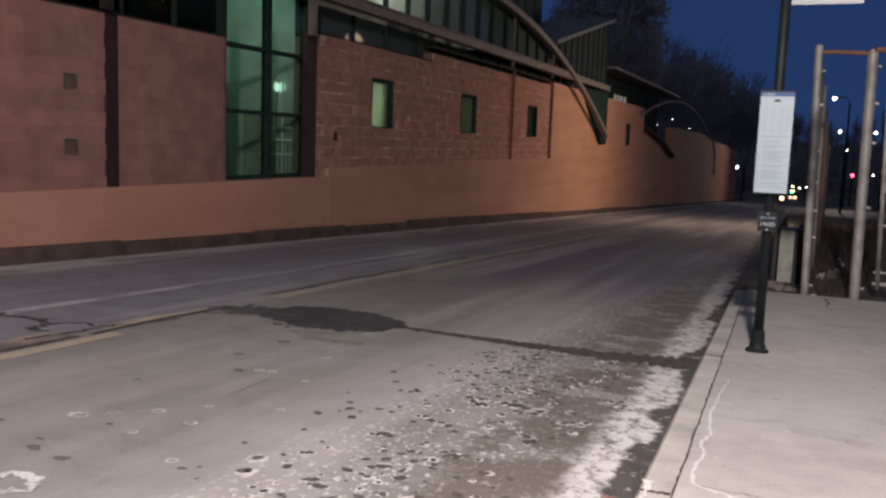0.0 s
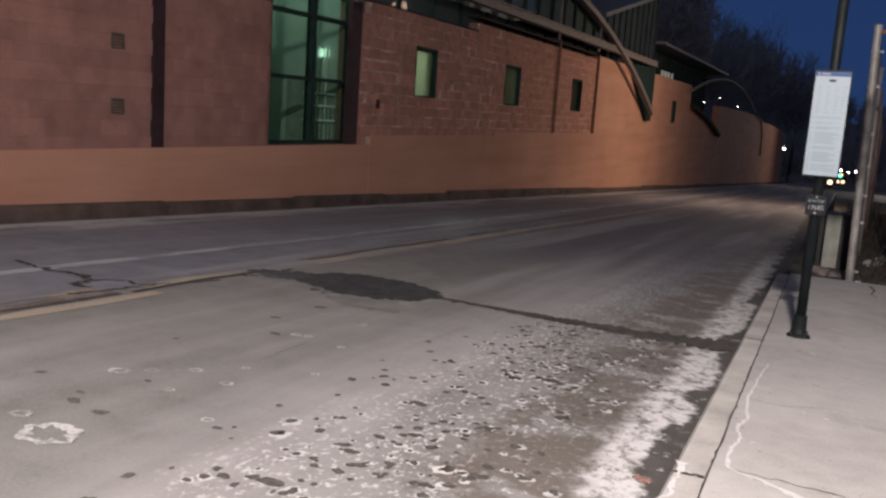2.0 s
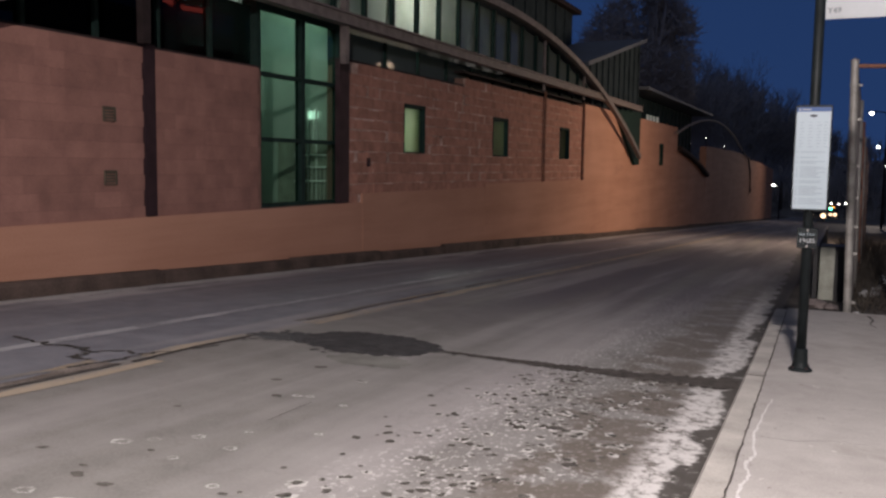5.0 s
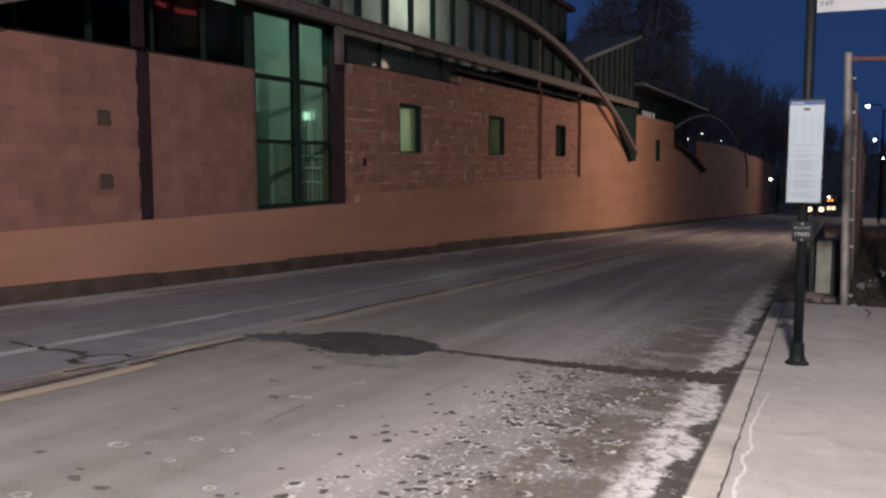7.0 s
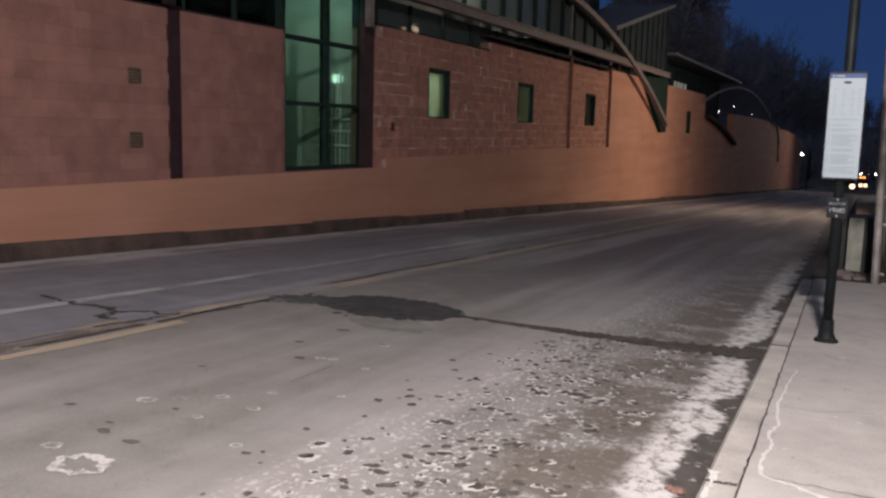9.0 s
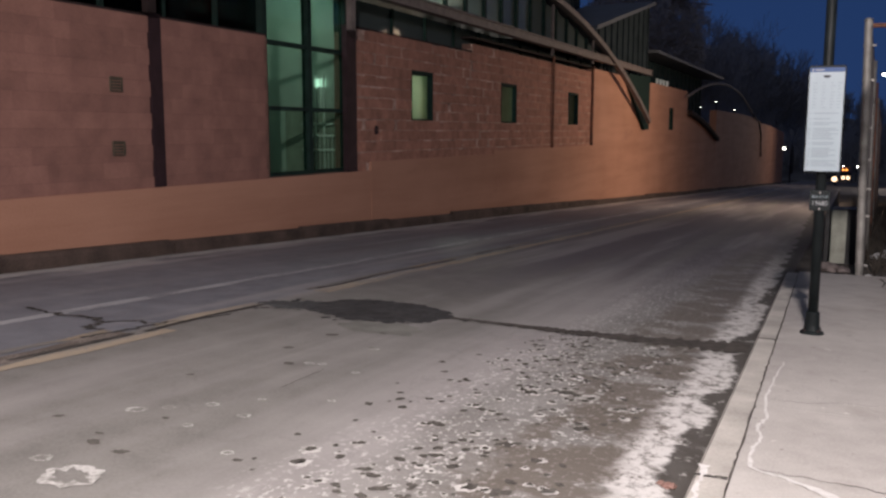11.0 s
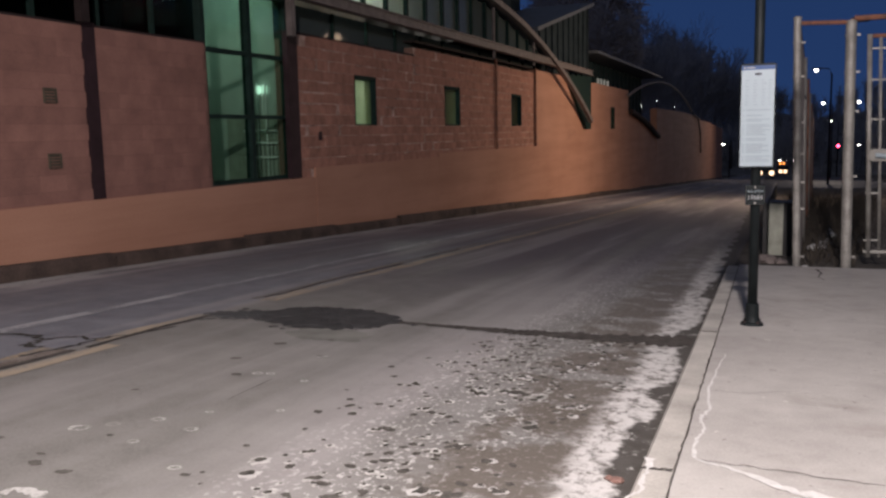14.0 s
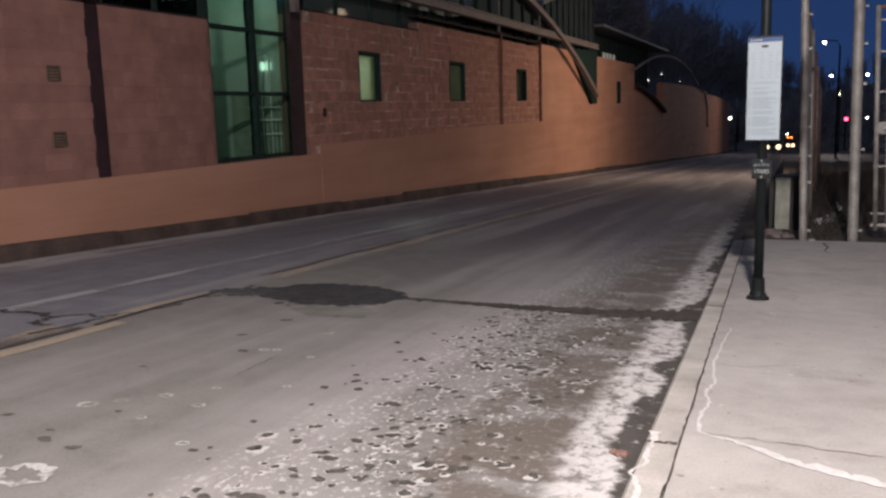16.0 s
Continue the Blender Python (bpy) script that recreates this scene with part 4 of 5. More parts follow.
# vents
for zc in (2.09, 1.31):
    v = thing("wall_vent", (-8.006, 10.41, zc), "small square louvred vent in the block wall", "vent", "wall vents")
    bm = bmesh.new()
    for a, b, c, d in ((-0.10, 0.10, 0.075, 0.09), (-0.10, 0.10, -0.09, -0.075), (-0.10, -0.085, -0.075, 0.075), (0.085, 0.10, -0.075, 0.075)):
        box(bm, 0, 0.02, a, b, c, d)
    part("frame", bm, VENT, v)
    for k in range(4):
        bm = bmesh.new()
        z = -0.06 + 0.036 * k
        prism(bm, [(-0.085, z), (0.085, z), (0.085, z + 0.024), (-0.085, z + 0.024)], -0.005, 0.008)
        part("slat", bm, VENT, v)

outlet = thing("wall_outlet", (-8.0, 16.85, 1.55), "small dark outlet box on the block wall", "outlet")
bm = bmesh.new()
box(bm, -0.01, 0.03, -0.045, 0.045, -0.08, 0.08, 0.01)
part("cover", bm, PIPE_BROWN, outlet)

# beam and arches
bm = bmesh.new()
box(bm, -7.80, -7.60, 2.0, 40.2, 3.90, 3.935)
box(bm, -7.80, -7.60, 2.0, 40.2, 4.085, 4.12)
box(bm, -7.74, -7.64, 2.0, 40.2, 3.935, 4.085)
part("steel_beam", bm, STEEL, None, "long weathered steel beam along the station front", kind="structure")


def arch_z(y):
    return 5.46 - 0.0117 * (y - 22.5) ** 2


bm = bmesh.new()
rings = []
for y in span(5.2, 39.8, 40):
    z = arch_z(y)
    n = Vector((0, 2 * 0.0117 * (y - 22.5), 1)).normalized()
    rings.append([bm.verts.new(Vector((x, y, z)) + n * o) for x, o in ((-7.70, -0.085), (-7.54, -0.085), (-7.54, 0.085), (-7.70, 0.085))])
for a, b in zip(rings, rings[1:]):
    for i in range(4):
        bm.faces.new((a[i], a[(i + 1) % 4], b[(i + 1) % 4], b[i]))
bm.faces.new(rings[0])
bm.faces.new(rings[-1][::-1])
part("steel_arch", bm, STEEL, None, "curved steel arch springing from the wall", kind="structure")
bm = bmesh.new()
prism(bm, [(36.3, 3.75), (40.9, 3.9), (40.9, 1.62), (40.0, 1.62)], -7.99, -7.85)
part("arch_infill", bm, GREEN_FRAME, None, "dark cladding behind the foot of the arch", kind="structure")
bm = bmesh.new()
pts = [(-7.7, y, 4.75 - 0.0052 * (y - 66) ** 2) for y in span(49.8, 84, 18)]
tube(bm, pts, 0.075, 8)
part("steel_arch", bm, STEEL, None, "curved steel arch further down the street", kind="structure")
bm = bmesh.new()
tube(bm, [(-7.85, y, z + 0.05) for y, z in out[1:8]], 0.16, 8)
part("curved_coping", bm, DARK_STEEL, None, "dark curved coping on the wall top", kind="structure")
bm = bmesh.new()
tube(bm, [(-7.8, 86.0, 3.0), (-7.8, 91.5, 2.5), (-7.8, 94.2, 1.2), (-7.8, 95.2, -0.9)], 0.08, 8)
part("strut", bm, DARK_STEEL, None, "leaning steel strut against the wall", kind="structure")
bm = bmesh.new()
prism(bm, [(51.7, 3.6), (51.7, 2.4), (63.2, 1.2), (63.2, 4.6), (57, 4.2)], -9.3, -9.1)
part("arch_glazing", bm, CLADDING, None, "dark glazed screen under the further arch", kind="structure")

# clerestory between beam and arch
cler = thing("window_7", (0, 0, 0), "row of tall clerestory panes lit from behind", "window", kind="structure")
ym = [9.0, 10.07, 11.14, 12.21, 13.28, 14.35, 15.42, 16.49, 17.58, 18.66, 19.74, 20.82, 21.95, 23.05, 24.15, 25.25, 26.4, 27.5, 28.6, 29.7, 30.8, 31.9, 33.0]
for y in ym:
    bm = bmesh.new()
    box(bm, -8.02, -7.86, y - 0.055, y + 0.055, 4.12, arch_z(y) - 0.05)
    part("mullion", bm, GREEN_FRAME, cler)
for a, b in zip(ym, ym[1:]):
    bm = bmesh.new()
    za, zb = arch_z(a) - 0.08, arch_z(b) - 0.08
    prism(bm, [(a + 0.055, 4.14), (b - 0.055, 4.14), (b - 0.055, max(zb, 4.2)), (a + 0.055, max(za, 4.2))], -7.95, -7.94)
    part("pane", bm, CLEAR_GLASS if b < 26 else VEILED_GLASS, cler).visible_shadow = False
    bm = bmesh.new()
    box(bm, -7.96, -7.86, a + 0.055, b - 0.055, 4.121, 4.16)
    part("window_sill", bm, STEEL, cler)
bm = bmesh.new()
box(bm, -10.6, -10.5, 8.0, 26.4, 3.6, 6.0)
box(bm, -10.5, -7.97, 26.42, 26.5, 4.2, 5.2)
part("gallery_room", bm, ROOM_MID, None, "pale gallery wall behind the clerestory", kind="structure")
globe = thing("globe_lamp", (-8.75, 18.6, 5.15), "round glowing lamp behind the clerestory panes", "lamp")
bm = bmesh.new()
lens_ball(bm, (0, 0, 0), 0.13)
part("globe", bm, GLOW_TUBE, globe).visible_shadow = False
bm = bmesh.new()
tube(bm, [(0, 0, 0.12), (0, 0, 0.6)], 0.015, 6)
part("stem", bm, DARK_STEEL, globe)


# roofs
def ribbed(bm, x, y0, y1, z0, z1a, z1b, pitch=1.0):
    """A ribbed cladding face: a slab with standing seams."""
    prism(bm, [(y0, z0), (y1, z0), (y1, z1b), (y0, z1a)], x - 0.1, x)
    y = y0 + pitch / 2
    while y < y1:
        zt = z1a + (z1b - z1a) * (y - y0) / (y1 - y0)
        prism(bm, [(y - 0.06, z0), (y + 0.06, z0), (y + 0.06, zt), (y - 0.06, zt)], x, x + 0.06)
        y += pitch


bm = bmesh.new()
prism(bm, [(26.45, 4.12), (33.3, 4.12), *((y, arch_z(y) - 0.06) for y in span(33.2, 26.45, 8))], -8.16, -8.06)
for y in span(27.0, 32.5, 5):
    prism(bm, [(y - 0.05, 4.12), (y + 0.05, 4.12), (y + 0.05, arch_z(y) - 0.1), (y - 0.05, arch_z(y) - 0.1)], -8.06, -8.0)
ribbed(bm, -8.07, 33.3, 41.6, 3.75, 4.15, 4.15)
part("upper_cladding", bm, CLADDING, None, "dark ribbed cladding above the beam", kind="structure")
bm = bmesh.new()
rings = []
for y in span(2, 33, 30):
    z = arch_z(y) + 0.02
    rings.append([bm.verts.new(c) for c in ((-7.80, y, z + 0.02), (-7.80, y, z + 0.14), (-12.2, y, z + 0.5), (-12.2, y, z + 0.38))])
for a, b in zip(rings, rings[1:]):
    for i in range(4):
        bm.faces.new((a[i], a[(i + 1) % 4], b[(i + 1) % 4], b[i]))
part("arched_roof", bm, ROOFING, None, "curved grey metal roof following the arch", kind="structure")
upper = thing("roof_box", (0, 0, 0), "dark ribbed upper storey of the station", "building", kind="structure")
bm = bmesh.new()
ribbed(bm, -11.0, 14.0, 40.6, 5.2, 8.3, 8.3, 1.3)
box(bm, -16, -11.1, 40.4, 40.6, 3.5, 8.3)
part("wall", bm, CLADDING, upper)
bm = bmesh.new()
box(bm, -16, -10.7, 13.6, 41.0, 8.3, 8.5)
part("roof", bm, DARK_STEEL, upper)
wing = thing("roof_wing", (0, 0, 0), "dark ribbed block with a rising roof edge", "building", kind="structure")
bm = bmesh.new()
ribbed(bm, -8.1, 32.6, 41.4, 4.12, 5.1, 7.0, 0.9)
box(bm, -11, -8.1, 41.2, 41.4, 3.4, 7.0)
part("wall", bm, CLADDING, wing)
bm = bmesh.new()
prism(bm, [(32.2, 5.02), (41.8, 7.08), (41.8, 7.22), (32.2, 5.16)], -11, -7.9)
part("roof", bm, ROOFING, wing)
canopy = thing("platform_canopy", (0, 0, 0), "long dark platform canopy above the wall", "canopy", kind="structure")
bm = bmesh.new()
prism(bm, [(41.9, 5.02), (64, 5.02), (64, 5.14), (41.9, 5.14)], -14, -7.75)
part("roof", bm, ROOFING, canopy)
bm = bmesh.new()
ribbed(bm, -9.0, 41.9, 63, 2.5, 5.0, 5.0, 1.4)
part("wall", bm, CANOPY, canopy)
for yc in (44.7, 45.5, 46.3, 47.2):
    bm = bmesh.new()
    box(bm, -8.34, -8.30, yc - 0.22, yc + 0.22, 3.72, 4.05)
    part("lit_pane", bm, GLOW_DIM, canopy)
bm = bmesh.new()
box(bm, -12.2, -8.2, -14, 2.0, 2.95, 6.0)
part("station_end", bm, CLADDING, None, "dark end of the station roof storey", kind="structure")


# ---- bus stop ----
def bus_stop():
    k = 0.954
    z0 = ground_z(8.70) + 0.15
    t = thing("bus_stop_sign", (0.008, 8.70, z0), "dark bus stop post with timetable board and route plate", "bus stop")
    bm = bmesh.new()
    tube(bm, [(0, 0, 0.02), (0, 0, 3.3)], 0.035, 14)
    part("pole", bm, BLACK_POST, t, "", True)
    bm = bmesh.new()
    tube(bm, [(0, 0, 0), (0, 0, 0.018), (0, 0, 0.026), (0, 0, 0.06), (0, 0, 0.15), (0, 0, 0.156)], [0.082, 0.078, 0.058, 0.049, 0.045, 0.036], 16)
    part("base", bm, BLACK_POST, t, "flared cast base")
    for a in range(4):
        bm = bmesh.new()
        c = (0.066 * math.cos(a * math.pi / 2 + 0.7), 0.066 * math.sin(a * math.pi / 2 + 0.7))
        tube(bm, [(*c, 0.012), (*c, 0.036)], 0.011, 6)
        part("bolt", bm, DARK_STEEL, t)
    # timetable board
    b0, b1 = 1.53 - 0.268 * k - z0, 1.53 + 0.435 * k - z0
    bm = bmesh.new()
    box(bm, -0.118, 0.118, -0.065, -0.035, b0 - 0.012, b1 + 0.014, 0.006)
    board = part("board_frame", bm, BLACK_POST, t)
    bm = bmesh.new()
    box(bm, -0.110, 0.110, -0.070, -0.066, b0, b1)
    paper = part("timetable", bm, PLATE_WHITE, t, "white printed timetable sheet")
    bm = bmesh.new()
    box(bm, -0.110, 0.110, -0.073, -0.0705, b1 - 0.028, b1)
    part("header", bm, PLATE_BLUE, paper, "blue header strip")
    bm = bmesh.new()
    bmesh.ops.create_uvsphere(bm, u_segments=14, v_segments=6, radius=1, matrix=Matrix.Translation((0, -0.071, b1 - 0.056)) @ Matrix.Diagonal((0.026, 0.002, 0.009, 1)))
    part("emblem", bm, PRINT_DARK, paper)
    bm = bmesh.new()
    box(bm, -0.095, -0.085, -0.0745, -0.0732, b1 - 0.022, b1 - 0.008)
    box(bm, -0.075, -0.02, -0.0745, -0.0732, b1 - 0.019, b1 - 0.011)
    part("header_print", bm, PRINT_WHITE, paper)
    rnd = random.Random(9)
    z = b1 - 0.10
    while z > b0 + 0.03:
        bm = bmesh.new()
        rel = (b1 - z) / (b1 - b0)
        if rel < 0.44:
            for x in (-0.085, -0.03, 0.025):
                mark = bmesh.new()
                box(mark, x, x + rnd.uniform(0.015, 0.032), -0.0712, -0.0705, z, z + 0.004)
                part("print_mark", mark, PRINT_GREY, paper)
            box(bm, 0.07, 0.07 + rnd.uniform(0.015, 0.03), -0.0712, -0.0705, z, z + 0.004)
        else:
            mark = bmesh.new()
            box(mark, -0.098, -0.085, -0.0712, -0.0705, z, z + 0.005)
            part("print_mark", mark, PRINT_GREY, paper)
            box(bm, -0.072, rnd.uniform(0.03, 0.095), -0.0712, -0.0705, z, z + 0.005)
        part("print_line", bm, PRINT_GREY, paper)
        z -= 0.036 if 0.38 < rel < 0.46 else (0.02 if rel < 0.44 else rnd.choice((0.011, 0.011, 0.011, 0.026)))
    for zc in (b0 + 0.1, b1 - 0.1):
        bm = bmesh.new()
        box(bm, -0.05, 0.05, -0.036, 0.04, zc - 0.012, zc + 0.012)
        part("clamp", bm, DARK_STEEL, t)
    # stop plate
    p0, p1 = 1.53 - 0.546 * k - z0, 1.53 - 0.403 * k - z0
    bm = bmesh.new()
    box(bm, -0.066, 0.066, -0.056, -0.040, p0, p1, 0.004)
    plate = part("stop_plate", bm, BLACK_POST, t, "small black plate with white stop number")
    lettering("BUS STOP", 0.024, (0, -0.058, p1 - 0.05), PRINT_GREY, plate)
    lettering("19685", 0.043, (0, -0.058, p0 + 0.038), PRINT_WHITE, plate)
    for zc in (p0 + 0.014, p1 - 0.014):
        bm = bmesh.new()
        tube(bm, [(0, -0.055, zc), (0, -0.062, zc)], 0.007, 8)
        part("bolt", bm, GALV, plate)
    # route plate
    r0 = 1.53 + 1.032 * k - z0
    bm = bmesh.new()
    box(bm, 0.036, 0.49, -0.03, -0.022, r0, r0 + 0.66, 0.003)
    route = part("route_plate", bm, ROUTE_SHADED, t, "white route plate with black route numbers")
    for row, words in enumerate((("Y49",), ("Y1", "Y45", "Y46", "Y47"), ("39", "40", "41"))):
        for i, w in enumerate(words):
            lettering(w, 0.055, (0.092 + 0.098 * i, -0.032, r0 + 0.036 + 0.104 * row), PRINT_DARK, route)
    bm = bmesh.new()
    box(bm, 0.06, 0.46, -0.034, -0.0305, r0 + 0.40, r0 + 0.58)
    part("route_band", bm, PLATE_BLUE, route)
    t.scale = (k, k, 1)


bus_stop()


# ---- fence and gate ----
def chain_link(bm, length, z0, z1, pitch=0.062, wire=0.0011):
    """Diamond wire mesh in the local xz plane, as thin flat wires."""
    h = z1 - z0
    n = int((length + h) / pitch)
    for sgn in (1, -1):
        for k in range(n):
            u = k * pitch
            a, b = (u, 0.0), (u - h, h)
            if a[0] > length:
                a = (length, u - length)
            if b[0] < 0:
                b = (0.0, u)
            if a[1] >= h or b[1] <= 0:
                continue
            pa, pb = [(p[0] if sgn > 0 else length - p[0], p[1] + z0) for p in (a, b)]
            o = 0.002 * sgn
            for dx, dy in ((wire, 0), (0, wire)):
                q = [(pa[0] - dx, o - dy, pa[1]), (pa[0] + dx, o + dy, pa[1]), (pb[0] + dx, o + dy, pb[1]), (pb[0] - dx, o - dy, pb[1])]
                bm.faces.new([bm.verts.new(c) for c in q])


def leaning_post(name, x, y, h, r, lean, parent, material, bands, cap=True):
    z0 = ground_z(y) + 0.10
    bm = bmesh.new()
    pts = [(x, y, z0 - 0.1), (x + lean, y, z0 + h)]
    tube(bm, pts, r, 14, not cap)
    if cap:
        top = Vector(pts[1])
        tube(bm, [top, top + Vector((0, 0, 0.012)), top + Vector((0, 0, 0.03))], [r * 1.12, r * 1.12, r * 0.5], 14)
    p = part(name, bm, material, parent, "", True)
    for zb in bands:
        u = (zb - z0) / h
        bm = bmesh.new()
        c = Vector((x + lean * u, y, zb))
        tube(bm, [c - Vector((0, 0, 0.014)), c + Vector((0, 0, 0.014))], r + 0.006, 12)
        box(bm, c.x + r * 0.6, c.x + r + 0.038, c.y - 0.008, c.y + 0.008, zb - 0.012, zb + 0.012)
        part("band", bm, GALV, p)
    return p


fence = thing("chain_link_fence", (0, 0, 0), "tall chain-link fence with leaning galvanised posts", "fence")
leaning_post("post", 0.355, 12.98, 2.80, 0.042, -0.075, fence, GALV, (0.06, 0.61, 0.91, 1.23, 1.58, 2.09, 2.46))
leaning_post("post", 0.875, 13.08, 2.74, 0.056, -0.045, fence, GALV, (0.06, 0.97, 1.69, 2.12, 2.52))
bm = bmesh.new()
tube(bm, [(0.285, 12.98, 2.67), (0.835, 13.08, 2.66)], 0.024, 10)
part("rail", bm, RUST, fence, "rusty top rail")
for i, yy in enumerate((16.2, 19.4, 22.6, 25.8, 29.0, 32.2)):
    x = 0.36 + 0.036 * (yy - 13)
    bm = bmesh.new()
    tube(bm, [(x, yy, ground_z(yy)), (x - 0.05, yy, ground_z(yy) + 2.85)], 0.036, 10)
    part("post", bm, RUST if i % 2 else GALV, fence, "", True)
bm = bmesh.new()
tube(bm, [(0.29, 13.0, 2.70), (0.95, 32.2, ground_z(32.2) + 2.82)], 0.022, 8)
part("rail", bm, RUST, fence)
bm = bmesh.new()
chain_link(bm, 19.2, 0.0, 2.7, 0.075, 0.0025)
for v in bm.verts:
    s_along = v.co.x
    yy = 13.0 + s_along
    v.co = Vector((0.36 + 0.036 * s_along + v.co.y - 0.02 * v.co.z, yy, ground_z(yy) + 0.1 + v.co.z))
part("mesh", bm, WIRE, fence, "weathered diamond wire mesh", kind="stuff")
gate = thing("fence_gate", (0, 0, 0), "galvanised tube gate with chain-link mesh and latch", "gate")
for x0, z1, r in ((1.075, 2.56, 0.028), (1.19, 2.54, 0.018)):
    bm = bmesh.new()
    tube(bm, [(x0 + 0.06, 13.55, 0.0), (x0 - 0.02, 13.55, z1)], r, 12)
    part("stile", bm, GALV, gate, "", True)
bm = bmesh.new()
tube(bm, [(3.4, 13.55, 0.0), (3.3, 13.55, 2.5)], 0.028, 12)
part("stile", bm, GALV, gate, "", True)
for za, zb, mt in ((2.54, 2.50, RUST), (0.06, 0.06, GALV), (1.22, 1.20, GALV)):
    bm = bmesh.new()
    tube(bm, [(1.08, 13.55, za), (3.36, 13.55, zb)], 0.024, 10)
    part("rail", bm, mt, gate)
bm = bmesh.new()
tube(bm, [(0.86, 13.10, 2.70), (3.4, 13.3, 2.72)], 0.03, 10)
part("rail", bm, RUST, fence, "rusty top rail")
bm = bmesh.new()
chain_link(bm, 2.2, 0.06, 2.5)
for v in bm.verts:
    v.co += Vector((1.14, 13.57, 0))
part("mesh", bm, WIRE, gate, kind="stuff")
bm = bmesh.new()
box(bm, 1.10, 1.34, 13.48, 13.53, 1.12, 1.26, 0.015)
latch = part("latch", bm, GALV, gate, "galvanised drop latch")
bm = bmesh.new()
tube(bm, [(1.16, 13.46, 1.19), (1.36, 13.46, 1.17)], 0.028, 10)
part("bolt", bm, PLATE_WHITE, latch)
for zb in (0.2, 0.75, 1.6, 2.05, 2.4):
    bm = bmesh.new()
    box(bm, 1.08, 1.24, 13.535, 13.565, zb - 0.01, zb + 0.01)
    part("tie", bm, GALV, gate)

# low screen and cabinet beside the kerb
barrier = thing("roadside_barrier", (0, 0, 0), "low dark roadside barrier running downhill", "barrier")
for k in range(7):
    y0, y1 = 14.5 + 2.8 * k, 14.5 + 2.8 * (k + 1) - 0.02
    bm = bmesh.new()
    prism(bm, [(y0, ground_z(y0) - 0.1), (y1, ground_z(y1) - 0.1), (y1, ground_z(y1) + 0.80), (y0, ground_z(y0) + 0.80)], -0.05, 0.0)
    part("panel", bm, BIN_BLACK, barrier)
cabinet = thing("utility_cabinet", (0.0, 14.55, ground_z(14.55)), "small dark roadside cabinet with a stained grey-green door", "cabinet")
bm = bmesh.new()
box(bm, 0.02, 0.33, 0.02, 0.5, 0.0, 0.80, 0.015)
part("body", bm, BIN_BLACK, cabinet)
bm = bmesh.new()
box(bm, 0.025, 0.20, -0.005, 0.019, 0.10, 0.79, 0.006)
part("door", bm, BOX_GREY, cabinet, "stained grey-green door")


# ---- litter ----
def crumple(name, place, size, material, label, category, seed):
    rnd = random.Random(seed)
    bm = bmesh.new()
    bmesh.ops.create_icosphere(bm, subdivisions=2, radius=size)
    for v in bm.verts:
        v.co *= rnd.uniform(0.6, 1.2)
        v.co.z = max(v.co.z * 0.55, -size * 0.35)
    low = min(v.co.z for v in bm.verts)
    for v in bm.verts:
        v.co.z -= low
    ob = part(name, bm, material)
    ob.location = place
    return tagged(ob, label, category)


for i, (x, y, r) in enumerate(((0.62, 15.6, 0.10), (0.74, 15.9, 0.07), (0.80, 16.6, 0.09), (0.85, 17.2, 0.06), (0.95, 18.3, 0.10), (0.03, 13.6, 0.13), (0.18, 13.45, 0.09), (-0.1, 13.3, 0.07),
                               (0.50, 12.95, 0.035), (0.98, 19.5, 0.08), (0.45, 13.2, 0.04))):
    crumple("litter", (x, y, ground_z(y) + 0.088), r, LITTER_WHITE if i not in (5, 6, 7) else STEEL, "crumpled pale rubbish on the soil behind the fence", "rubbish", 50 + i)
crumple("litter", (-0.395, 5.69, ground_z(5.69) + 0.001), 0.028, LITTER_RED, "flat red-brown scrap in the gutter", "rubbish", 70)
crumple("litter", (-0.43, 5.71, ground_z(5.71) + 0.001), 0.022, LITTER_RED, "flat red-brown scrap in the gutter", "rubbish", 71)


def scrub():
    """Dead weeds and vines on the verge."""
    rnd = random.Random(77)
    bm = bmesh.new()
    for _ in range(1500):
        y = rnd.uniform(13.3, 36)
        x = rnd.uniform(0.40, 1.0 + 0.1 * (y - 13)) if rnd.random() < 0.7 else rnd.uniform(0.3, 4.5)
        if y < 15 and x > 1.0:
            continue
        b = Vector((x, y, ground_z(y) + 0.08))
        h = rnd.uniform(0.1, 0.35) + (0.5 * rnd.random() if y > 17 else 0)
        for _ in range(3):
            d = Vector((rnd.uniform(-1, 1), rnd.uniform(-1, 1), rnd.uniform(0.6, 2))).normalized() * h
            w = Vector((rnd.uniform(-1, 1), rnd.uniform(-1, 1), 0)).normalized() * 0.008
            bm.faces.new([bm.verts.new(c) for c in (b - w, b + w, b + d)])
    tagged(part("weeds", bm, WEEDS), "tangled dead weeds along the fence", "weeds", kind="stuff")


scrub()


